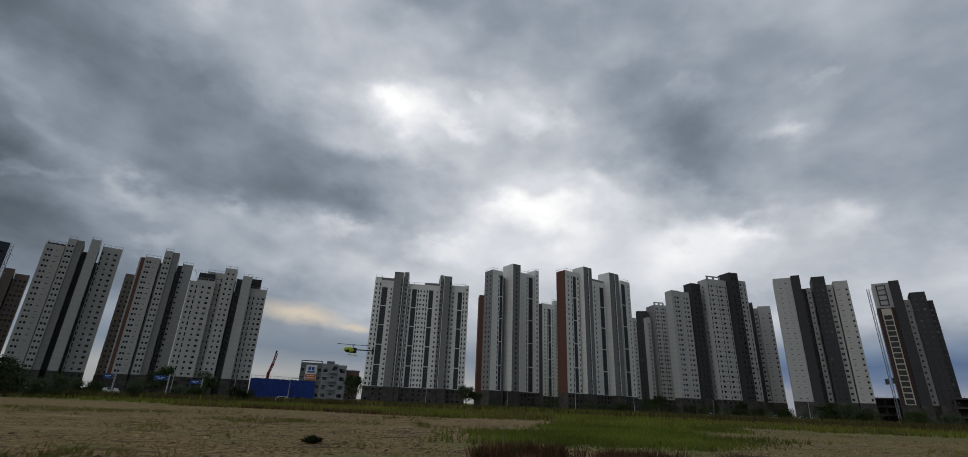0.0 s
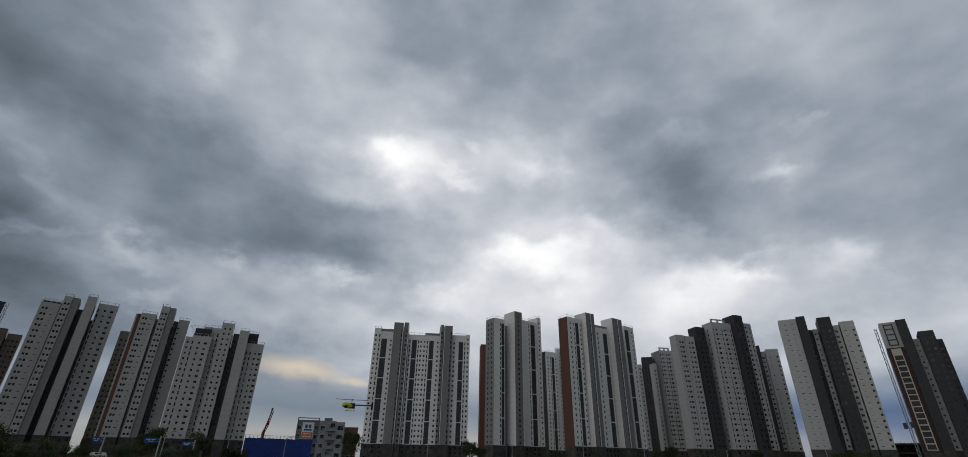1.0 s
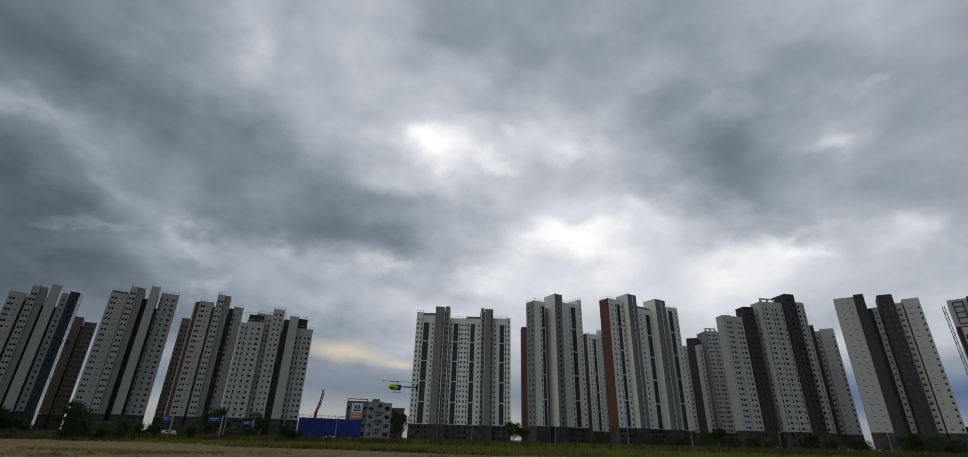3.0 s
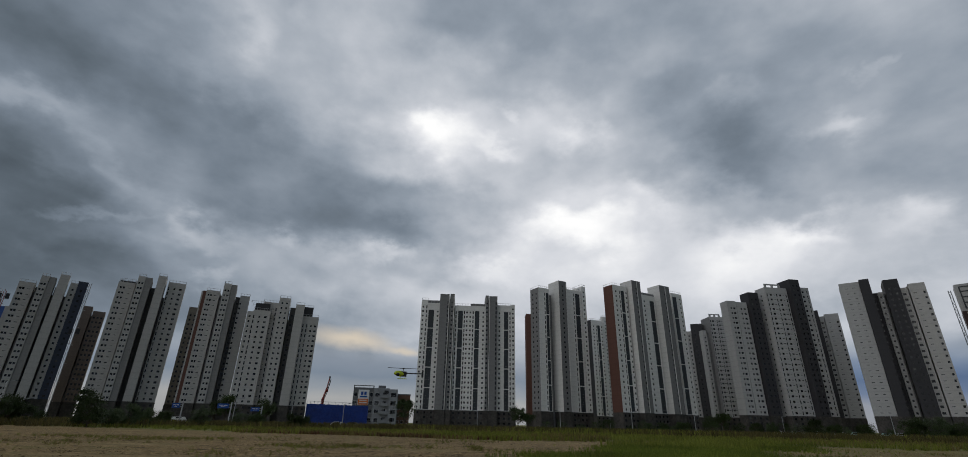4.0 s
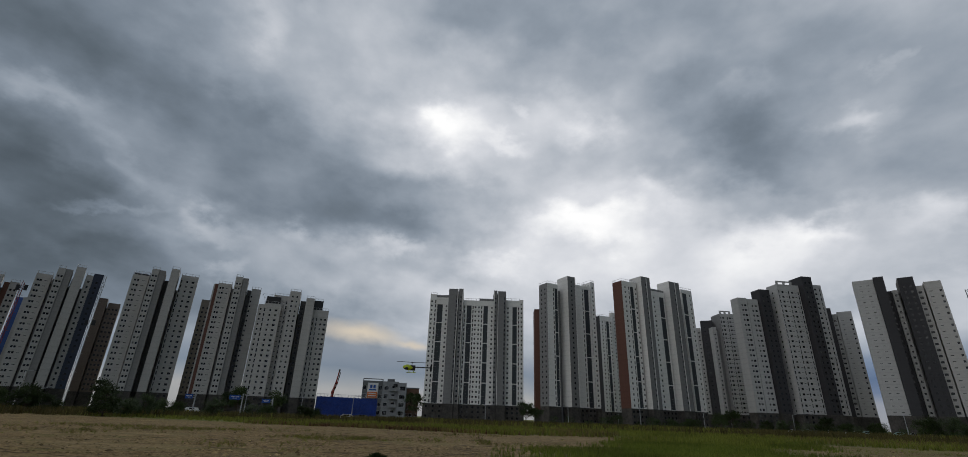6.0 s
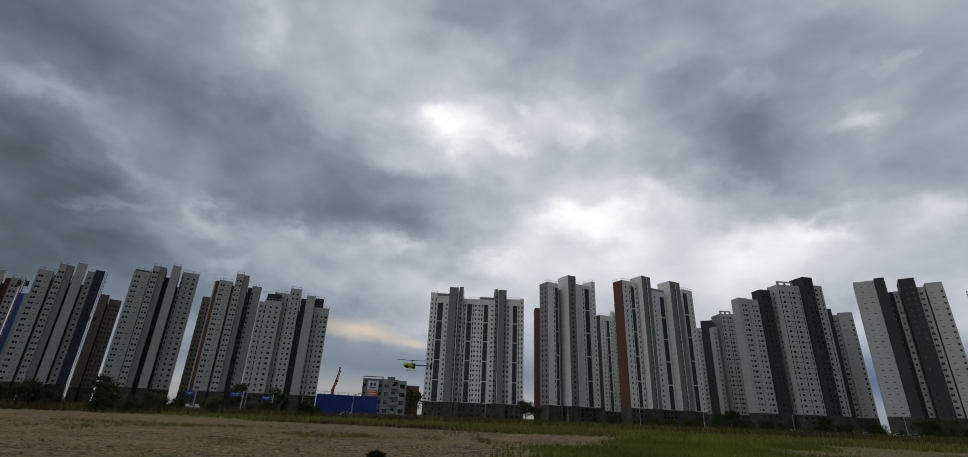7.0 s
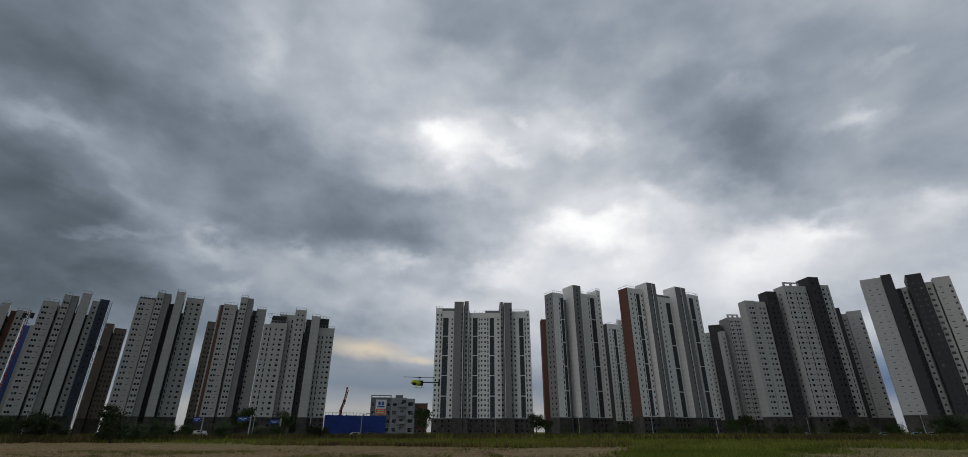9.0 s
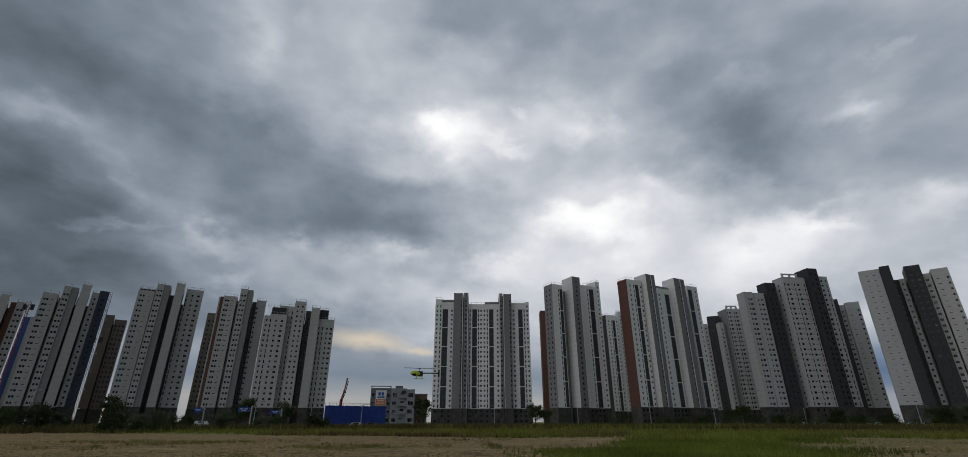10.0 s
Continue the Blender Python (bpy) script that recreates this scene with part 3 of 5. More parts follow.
for k, (b, d, h, s) in enumerate([(32.6, 190, 4.0, 2.6), (34.1, 195, 3.0, 2.4), (39.7, 175, 4.2, 3.0), (41.2, 175, 4.6, 3.0), (42.6, 180, 3.6, 2.6), (17.3, 210, 3.0, 2.2), (19.0, 205, 2.8, 2.4), (20.9, 210, 3.2, 2.4), (27.7, 200, 3.2, 2.4), (29.1, 205, 3.4, 2.2), (36.4, 185, 3.0, 2.4), (46.0, 180, 3.2, 2.6), (48.1, 180, 2.8, 2.4)]):
    tree(b, d, h, s, "low dark green shrub before the flats", 40 + k)
hedge = random.Random(21)
for k in range(26):
    tree(7 + k * 1.65 + hedge.uniform(-0.5, 0.5), hedge.uniform(196, 222), hedge.uniform(1.7, 3.4), hedge.uniform(1.8, 3.0), "low dark green shrub before the flats", 200 + k, leaves=2600, low=0.08)
for k, (b, d, h, s) in enumerate([(-27.4, 190, 7.6, 3.2), (-23.7, 190, 7.2, 3.0), (-28.4, 195, 6.2, 2.6), (3.5, 250, 8.2, 4.0), (-9.2, 175, 8.0, 3.0), (24.8, 230, 6.5, 3.4), (4.5, 252, 6.6, 3.6), (23.6, 232, 5.4, 3.2)]):
    tree(b, d, h, s, "slender dark young street tree with sparse crown", 70 + k, leaves=3600, low=0.34, name="tree")


def blades(name, label, where, count, height, width, mats, seed, per=6, lean=0.35):
    """Loose tufts of blades over a part of the field, as one mass."""
    rnd = random.Random(seed)
    V, F, M = [], [], []
    made = 0
    while made < count:
        x, y, k = where(rnd)
        if k is None:
            continue
        made += 1
        z = relief(x, y) - 0.02
        mi = k
        for _ in range(per):
            h = height * rnd.uniform(0.45, 1.15)
            a = rnd.uniform(0, 6.28)
            o = rnd.uniform(0, 0.35) * height
            bx, by = x + o * math.cos(a), y + o * math.sin(a)
            l = rnd.uniform(0.05, lean) * h
            c = rnd.uniform(0, 6.28)
            tx, ty = bx + l * math.cos(c), by + l * math.sin(c)
            w = width * rnd.uniform(0.6, 1.4)
            wx, wy = w * math.cos(a + 1.57), w * math.sin(a + 1.57)
            i = len(V)
            V += [(bx - wx, by - wy, z), (bx + wx, by + wy, z), ((bx + tx) / 2 + wx * 0.9, (by + ty) / 2 + wy * 0.9, z + h * 0.6), (tx, ty, z + h)]
            F.append((i, i + 1, i + 2, i + 3))
            M.append(mi)
    return tagged(new(name, mesh(name, V, F, mats, M)), label, name.replace("_", " "), kind="stuff")


def bare_soil(x, y, wobble=0.0):
    """How far a place lies inside the graded bare soil (positive) or in the grass (negative), in metres."""
    tongue = abs((x - 8) * 0.87 - (y - 24) * 0.49) - (6.5 if y > 22 else -4)
    return min(57 + 0.35 * abs(x) - 0.75 * max(0, x - 20) - y, tongue) + wobble


def meadow(rnd):
    b, d = rnd.uniform(-56, 56), 46 + 134 * rnd.random() ** 1.5
    x, y = spot(b, d)
    if bare_soil(x, y, 6 * noise.noise(Vector((x * 0.06, y * 0.1, 1)))) > 0:
        return x, y, None
    return x, y, 1 if noise.noise(Vector((x * 0.05, y * 0.05, 5))) + rnd.uniform(-0.3, 0.3) + (d - 118) * 0.010 > 0 else 0


blades("meadow", "rough green and brown meadow grass", meadow, 17000, 0.62, 0.035, [GRASS, DRY], 5)


def tall_grass(rnd):
    b, d = rnd.uniform(-57, 57), rnd.uniform(104, 176)
    x, y = spot(b, d)
    return x, y, 0 if noise.noise(Vector((x * 0.04, y * 0.04, 9))) + rnd.uniform(-0.3, 0.3) > 0.42 else 1


blades("tall_grass", "tall brownish reeds and grass at the far side of the field", tall_grass, 12000, 1.35, 0.05, [GRASS, REED], 15, per=6, lean=0.25)


def green_patch(rnd):
    y = rnd.uniform(20, 58)
    x = 8 + (y - 24) * 0.56 + rnd.gauss(0, 6.5)
    return (x, y, 0) if bare_soil(x, y, 6 * noise.noise(Vector((x * 0.12, y * 0.16, 2))) + rnd.gauss(0, 1.5)) < 0 and y > 17 else (x, y, None)


blades("grass_patch", "fresh green grass tongue across the sandy field", green_patch, 9000, 0.34, 0.013, [LUSH], 6)


def thin_tufts(rnd):
    b, d = rnd.uniform(-50, 50), rnd.uniform(15, 60)
    x, y = spot(b, d)
    patch = noise.noise(Vector((x * 0.13, y * 0.13, 8))) + 0.6 * noise.noise(Vector((x * 0.6, y * 0.45, 2)))
    return (x, y, 0 if rnd.random() < 0.6 else 1) if patch + rnd.gauss(0, 0.22) > 0.62 else (x, y, None)


blades("weed_tufts", "thin green weed tufts scattered over bare soil", thin_tufts, 3000, 0.24, 0.0055, [GRASS, DRY], 7, per=8, lean=1.0)


def red_weeds(rnd):
    b, d = rnd.uniform(-2, 54), 12.0 + 4.0 * rnd.random()
    d += 0.16 * max(0, b - 12) * rnd.random()
    x, y = spot(b, d)
    clump = noise.noise(Vector((x * 0.55, y * 0.55, 4))) + 0.5 * noise.noise(Vector((x * 1.6, y * 1.6, 21)))
    return (x, y, 0 if rnd.random() < 0.7 else 1) if clump + rnd.gauss(0, 0.08) > 0.30 + max(0, 9 - b) * 0.04 + max(0, b - 26) * 0.012 else (x, y, None)


blades("red_weeds", "rust-red and brown dry weeds in the foreground", red_weeds, 900, 0.58, 0.009, [RED, REED], 8, per=10, lean=0.4)


def dry_line(rnd):
    x = rnd.uniform(-34, 4)
    y = 59 + 0.35 * abs(x) + rnd.gauss(0, 1.6)
    return x, y, 0 if rnd.random() < 0.6 else 1


blades("dry_grass_line", "reddish dry grass along the edge of the soil", dry_line, 1100, 0.5, 0.03, [DRY, RED], 9)


def clods():
    rnd = random.Random(11)
    V, F = [], []
    for _ in range(42000):
        b, d = rnd.uniform(-52, 52), 12 + 48 * rnd.random() ** 1.4
        x, y = spot(b, d)
        if noise.noise(Vector((x * 0.12, y * 0.5, 7))) < -0.05:
            continue
        if bare_soil(x, y) < 0:
            continue
        r = rnd.uniform(0.018, 0.055) * (2.2 if rnd.random() < 0.06 else 1)
        z = relief(x, y)
        i = len(V)
        for k in range(5):
            a = 1.2566 * k + rnd.uniform(-0.3, 0.3)
            V.append((x + r * 1.3 * math.cos(a), y + r * math.sin(a), z - 0.01))
        V.append((x + rnd.uniform(-0.3, 0.3) * r, y, z + r * rnd.uniform(0.4, 0.75)))
        F += [(i + k, i + (k + 1) % 5, i + 5) for k in range(5)]
    tagged(new("earth_clods", mesh("earth_clods", V, F, [CLOD])), "small clods and stones on the graded soil", "earth clods", kind="stuff")


clods()


def spiky_plant(bearing, dist, size):
    rnd = random.Random(99)
    x, y = spot(bearing, dist)
    root = new("weed_plant")
    root.matrix_world = pose(x, y, relief(x, y) - 0.02)
    tagged(root, "low dark green spiky weed on bare sandy soil", "weed")
    V, F = [], []
    for k in range(420):
        a, steep = rnd.uniform(0, 6.28), rnd.uniform(0.15, 1.4)
        reach = size * rnd.uniform(0.55, 1.0)
        out = Vector((math.cos(a) * math.cos(steep) * 1.1, math.sin(a) * math.cos(steep), math.sin(steep) * 0.95)) * reach
        foot = Vector((rnd.gauss(0, 0.16) * size, rnd.gauss(0, 0.12) * size, 0))
        side = Vector((-math.sin(a), math.cos(a), 0)) * 0.014
        i = len(V)
        mid = foot + out * 0.55 + Vector((0, 0, 0.04))
        V += [tuple(foot - side), tuple(foot + side), tuple(mid + side), tuple(foot + out), tuple(mid - side)]
        F.append((i, i + 1, i + 2, i + 3, i + 4))
    child("foliage", mesh("foliage", V, F, [LEAF]), root, label="radiating dark green blades")


spiky_plant(-12.8, 19.7, 0.36)

# ---- site hoarding, concrete pump, shops ----
PLASTIC = {
    "blue": material("blue_sheet_metal", (0.010, 0.047, 0.285), 0.5, vary=0.32, scale=0.22, fine=1.2),
    "red": material("red_boom_paint", (0.24, 0.032, 0.020), 0.45, vary=0.1),
    "steel": material("galvanised_steel", (0.36, 0.37, 0.38), 0.5, 0.5),
    "white": material("white_enamel", (0.72, 0.72, 0.72), 0.4),
    "orange": material("orange_sign", (0.62, 0.16, 0.03), 0.5),
    "signblue": material("road_sign_blue", (0.012, 0.075, 0.33), 0.4, vary=0.08),
    "grey": material("grey_shop_cladding", (0.25, 0.26, 0.27), 0.8, vary=0.15, scale=0.4, fine=2),
    "dgrey": material("dark_shop_cladding", (0.13, 0.135, 0.14), 0.8, vary=0.15, scale=0.4, fine=2),
    "brown": material("brown_brick", (0.16, 0.085, 0.055), 0.85, vary=0.2, scale=0.6, fine=4),
    "concrete": material("bare_concrete", (0.065, 0.062, 0.06), 0.9, vary=0.2, scale=0.3, fine=2),
    "lime": material("fluorescent_yellow_canopy", (0.42, 0.52, 0.02), 0.35, vary=0.05),
    "black": material("black_carbon", (0.012, 0.012, 0.013), 0.35),
    "rubber": material("tyre_rubber", (0.02, 0.02, 0.02), 0.9),
    "dgreen": material("pale_green_paint", (0.30, 0.48, 0.44), 0.5),
}


def hoarding():
    x0, y0 = spot(-19.8, 165)
    x1, y1 = spot(-13.3, 172)
    n = 36
    root = new("site_hoarding")
    root.matrix_world = Matrix.Translation((x0, y0, 0)) @ Matrix.Rotation(math.atan2(y1 - y0, x1 - x0), 4, "Z")
    tagged(root, "blue corrugated sheet hoarding round a building site", "hoarding")
    length = math.hypot(x1 - x0, y1 - y0)
    w, h = length / n, 6.4
    V, F = [], []
    m = 12
    for k in range(m + 1):
        y = 0.05 * (k // 2 % 2)
        V += [(k * w / m, y, 0), (k * w / m, y, h)]
    F = [(2 * k, 2 * k + 2, 2 * k + 3, 2 * k + 1) for k in range(m)]
    sheet = mesh("sheet", V, F, [PLASTIC["blue"]])
    post = boxes_mesh("post", [(-0.05, 0.05, 0.07, 0.17, 0, h + 0.9)], [PLASTIC["steel"]])
    for k in range(n):
        child("sheet", sheet, root, pose(k * w, 0, 0.03 * ((k * 7) % 5)))
        if k % 2 == 0:
            child("post", post, root, pose(k * w, 0, 0))
    child("top_rail", boxes_mesh("top_rail", [(0, length, 0.09, 0.14, h + 0.8, h + 0.86)], [PLASTIC["steel"]]), root)


hoarding()


def beam_into(V, F, p, q, r):
    p, q = Vector(p), Vector(q)
    d = (q - p).normalized()
    s = d.orthogonal().normalized() * r
    t = d.cross(s)
    i = len(V)
    for c in (p, q):
        V.extend([tuple(c + s + t), tuple(c - s + t), tuple(c - s - t), tuple(c + s - t)])
    F.extend([(i + k, i + (k + 1) % 4, i + 4 + (k + 1) % 4, i + 4 + k) for k in range(4)] + [(i + 3, i + 2, i + 1, i), (i + 4, i + 5, i + 6, i + 7)])


def beams_mesh(name, rows, mats):
    V, F = [], []
    for p, q, r in rows:
        beam_into(V, F, p, q, r)
    return mesh(name, V, F, mats)


def concrete_pump():
    d = 168
    x, y = spot(-18.3, d + 8)
    root = new("concrete_pump")
    root.matrix_world = pose(x, y, 0, 0, 0, 18.7)
    tagged(root, "raised red concrete pump boom behind the blue hoarding", "concrete pump")
    child("chassis", boxes_mesh("chassis", [(-1.2, 1.2, -3.5, 4.0, 0.6, 1.5), (-1.2, 1.2, -3.4, -1.6, 1.5, 2.9)], [PLASTIC["white"]]), root)
    for sx in (-1.0, 1.0):
        for sy in (-2.6, 1.2, 2.7):
            bm = bmesh.new()
            bmesh.ops.create_cone(bm, cap_ends=True, segments=16, radius1=0.5, radius2=0.5, depth=0.35, matrix=pose(sx, sy, 0.5, 0, 90, 0))
            me = bpy.data.meshes.new("wheel")
            bm.to_mesh(me)
            bm.free()
            me.materials.append(PLASTIC["rubber"])
            child("wheel", me, root)
    knees = [(-0.1, 0, 1.5), (0.1, 0, 8.4), (0.9, 0, 11.2), (1.5, 0, 15.0)]
    for k in range(3):
        p, q = knees[k], knees[k + 1]
        r = 0.26 - 0.05 * k
        child("boom_section", beams_mesh("boom_section", [(p, q, r)], [PLASTIC["red"]]), root)
        child("delivery_pipe", beams_mesh("delivery_pipe", [((p[0] + 0.45, -0.1, p[2]), (q[0] + 0.45, -0.1, q[2] - 0.3), 0.09)], [PLASTIC["red" if k == 0 else "black"]]), root)
        if k:
            child("boom_joint", beams_mesh("boom_joint", [((p[0] - 0.3, 0, p[2]), (p[0] + 0.6, 0, p[2]), 0.3)], [PLASTIC["red"]]), root)
    child("end_hose", beams_mesh("end_hose", [((1.5, 0, 15.0), (1.55, 0, 15.7), 0.2)], [PLASTIC["black"]]), root)


concrete_pump()


def shops():
    x, y = spot(-15.1, 205)
    root = new("shop_building")
    root.matrix_world = pose(x, y, 0, 0, 0, 12.0) @ Matrix.Diagonal((1, 1, 1.07, 1))
    tagged(root, "grey five-storey shop building with a rooftop sign panel", "shop building")
    parts = [("front_block", (0, 8.0, 0, 12, 0, 13.4), "dgrey"), ("middle_block", (8.0, 14.2, -1.0, 12, 0, 13.3), "grey"), ("corner_block", (14.2, 17.4, -2.6, 11, 0, 12.9), "grey"), ("roof_plant", (9.6, 12.6, 2, 6, 13.3, 14.4), "dgrey")]
    for name, r, m in parts:
        child(name, boxes_mesh(name, [r], [PLASTIC[m]]), root)
    # parapet openings over the front block
    child("parapet_frame", boxes_mesh("parapet_frame", [(0, 0.3, -0.05, 0.2, 13.4, 13.9), (7.6, 8.0, -0.05, 0.2, 13.4, 13.9), (0, 8, -0.05, 0.2, 13.9, 14.2)], [PLASTIC["dgrey"]]), root)
    sign = child("sign_board", boxes_mesh("sign_board", [(2.0, 6.2, -0.35, -0.05, 7.2, 12.6)], [PLASTIC["white"]]), root, label="white sign board with blue emblem over orange field")
    child("emblem", boxes_mesh("emblem", [(2.7, 5.5, -0.40, -0.36, 9.9, 10.4), (3.0, 3.9, -0.40, -0.36, 10.7, 11.9), (4.3, 5.2, -0.40, -0.36, 10.7, 11.9)], [PLASTIC["signblue"]]), sign)
    child("orange_field", boxes_mesh("orange_field", [(2.15, 6.05, -0.40, -0.36, 7.3, 9.4)], [PLASTIC["orange"]]), sign)
    child("lettering_bars", boxes_mesh("lettering_bars", [(2.7, 5.5, -0.45, -0.41, 8.7, 9.0), (2.6, 5.6, -0.45, -0.41, 7.9, 8.2)], [PLASTIC["white"]]), sign)
    for s in range(4):
        z = 2.2 + s * 2.9
        child("window", window_mesh(1.4, 1.5), root, pose(0.9, -0.06, z))
        child("window", window_mesh(1.4, 1.5), root, pose(7.1, -0.06, z))
        child("window", window_mesh(1.8, 1.5), root, pose(9.5, -1.06, z))
        child("window", window_mesh(2.2, 1.6), root, pose(15.8, -2.66, z))
        bal = child("balcony", boxes_mesh("balcony", [(10.8, 14.1, -2.2, -1.0, z - 1.0, z - 0.8), (10.8, 14.1, -2.2, -2.1, z - 0.8, z + 0.1)], [PLASTIC["grey"]]), root)
        child("window", window_mesh(1.6, 2.0), bal, pose(12.4, -1.06, z))
        for k in range(2):
            child("window", window_mesh(2.6, 1.7), root, pose(17.46, 1.0 + k * 4.5, z, 0, 0, 90))
    child("roof_vents", boxes_mesh("roof_vents", [(12.2, 13.8, -1.06, -1.0, 11.4, 12.5)], [PLASTIC["black"]]), root)


def low_block(name, label, bearing, dist, turn, w, d, h, mat, cols, rows):
    x, y = spot(bearing, dist)
    root = new(name)
    root.matrix_world = pose(x, y, 0, 0, 0, turn)
    tagged(root, label, name.replace("_", " "))
    child("wall", boxes_mesh("wall", [(0, w, 0, d, 0, h)], [PLASTIC[mat]]), root)
    child("parapet", boxes_mesh("parapet", [(-0.1, w + 0.1, -0.1, d + 0.1, h, h + 0.5)], [PLASTIC["dgrey"]]), root)
    for i in range(cols):
        for j in range(rows):
            child("window", window_mesh(1.5, 1.3), root, pose((i + 0.5) * w / cols, -0.06, 1.9 + j * 2.9))


def frame_building(bearing, dist, turn, w, d, floors):
    """A raw concrete frame with open storeys."""
    x, y = spot(bearing, dist)
    root = new("unfinished_building")
    root.matrix_world = pose(x, y, 0, 0, 0, turn)
    tagged(root, "bare dark concrete frame of an unfinished low building", "unfinished building", "unfinished low buildings")
    n = max(2, int(w / 5))
    for f in range(floors):
        child("slab", boxes_mesh("slab", [(-0.3, w + 0.3, -0.3, d + 0.3, (f + 1) * 4.2 - 0.7, (f + 1) * 4.2)], [PLASTIC["concrete"]]), root)
        for i in range(n + 1):
            for yy in (0.0, d - 0.6):
                child("column", boxes_mesh("column", [(i * (w - 0.6) / n, i * (w - 0.6) / n + 0.6, yy, yy + 0.6, f * 4.2, f * 4.2 + 3.5)], [PLASTIC["concrete"]]), root)
    child("rear_wall", boxes_mesh("rear_wall", [(0, w, d - 0.9, d - 0.65, 0, floors * 4.2 - 0.7)], [PLASTIC["concrete"]]), root)
    V, F = [], []
    for i in range(int(w / 1.4)):
        beam_into(V, F, (i * 1.4, 0, floors * 4.2), (i * 1.4, 0, floors * 4.2 + 0.9), 0.04)
    child("starter_bars", mesh("starter_bars", V, F, [PLASTIC["red"]]), root)


# ---- hoists, signs, street lamps, vehicles ----


def hoist(bearing, dist, turn, height, cage_z, mat, label):
    x, y = spot(bearing, dist)
    root = new("construction_hoist")
    root.matrix_world = pose(x, y, 0, 0, 0, turn)
    tagged(root, label, "construction hoist", "site hoists")
    rows = []
    w = 0.45
    for sx in (-w, w):
        for sy in (-w, w):
            rows.append(((sx, sy, 0), (sx, sy, height), 0.10))
    z = 0.0
    while z < height - 1.5:
        rows.append(((-w, -w, z), (w, -w, z + 1.5), 0.06))
        rows.append(((w, -w, z + 1.5), (-w, -w, z + 3.0), 0.06))
        rows.append(((-w, -w, z), (w, -w, z), 0.06))
        z += 3.0
    child("mast", beams_mesh("mast", rows, [mat]), root, label="lattice hoist mast")
    cage = child("cage", boxes_mesh("cage", [(-2.2, -0.7, -1.0, 1.0, cage_z, cage_z + 2.6), (0.7, 2.2, -1.0, 1.0, cage_z + 0.4, cage_z + 3.0)], [PLASTIC["black"]]), root, label="dark hoist cage")
    tie = beams_mesh("tie", [((0, 0.4, 0), (1.4, 3.0, 0), 0.07)], [mat])
    for zz in range(8, int(height) - 4, 9):
        child("tie", tie, root, pose(0, 0, zz))


def gantry_sign(bearing, dist, turn, w, h, z):
    x, y = spot(bearing, dist)
    root = new("road_sign")
    root.matrix_world = pose(x, y, 0, 0, 0, turn)
    tagged(root, "blue direction sign on a pale steel cantilever post", "road sign", "direction signs")
    child("post", beams_mesh("post", [((w + 0.6, 0, 0), (w + 0.6, 0, z + h + 0.4), 0.12)], [PLASTIC["steel"]]), root)
    child("arm", beams_mesh("arm", [((w + 0.6, 0, z + h * 0.75), (0.2, 0, z + h * 0.75), 0.07), ((w + 0.6, 0, z + h * 0.25), (0.2, 0, z + h * 0.25), 0.07)], [PLASTIC["steel"]]), root)
    panel = child("panel", boxes_mesh("panel", [(0, w, -0.16, -0.08, z, z + h)], [PLASTIC["signblue"]]), root, label="blue sign panel with white bars")
    child("marking", boxes_mesh("marking", [(w * 0.15, w * 0.45, -0.18, -0.161, z + h * 0.55, z + h * 0.7), (w * 0.55, w * 0.85, -0.18, -0.161, z + h * 0.55, z + h * 0.7), (w * 0.3, w * 0.7, -0.18, -0.161, z + h * 0.25, z + h * 0.36)], [PLASTIC["white"]]), panel)


def street_lamp(bearing, dist, height, turn):
    x, y = spot(bearing, dist)
    root = new("street_lamp")
    root.matrix_world = pose(x, y, 0, 0, 0, turn)
    tagged(root, "slim grey steel street lamp with a short arm", "street lamp", "street lamps along the road")
    child("pole", beams_mesh("pole", [((0, 0, 0), (0, 0, height * 0.5), 0.10), ((0, 0, height * 0.5), (0, 0, height), 0.07)], [PLASTIC["steel"]]), root)
    child("arm", beams_mesh("arm", [((0, 0, height - 0.1), (1.6, 0, height + 0.25), 0.05)], [PLASTIC["steel"]]), root)
    child("lantern", boxes_mesh("lantern", [(1.4, 2.2, -0.15, 0.15, height + 0.18, height + 0.34)], [PLASTIC["dgrey"]]), root)


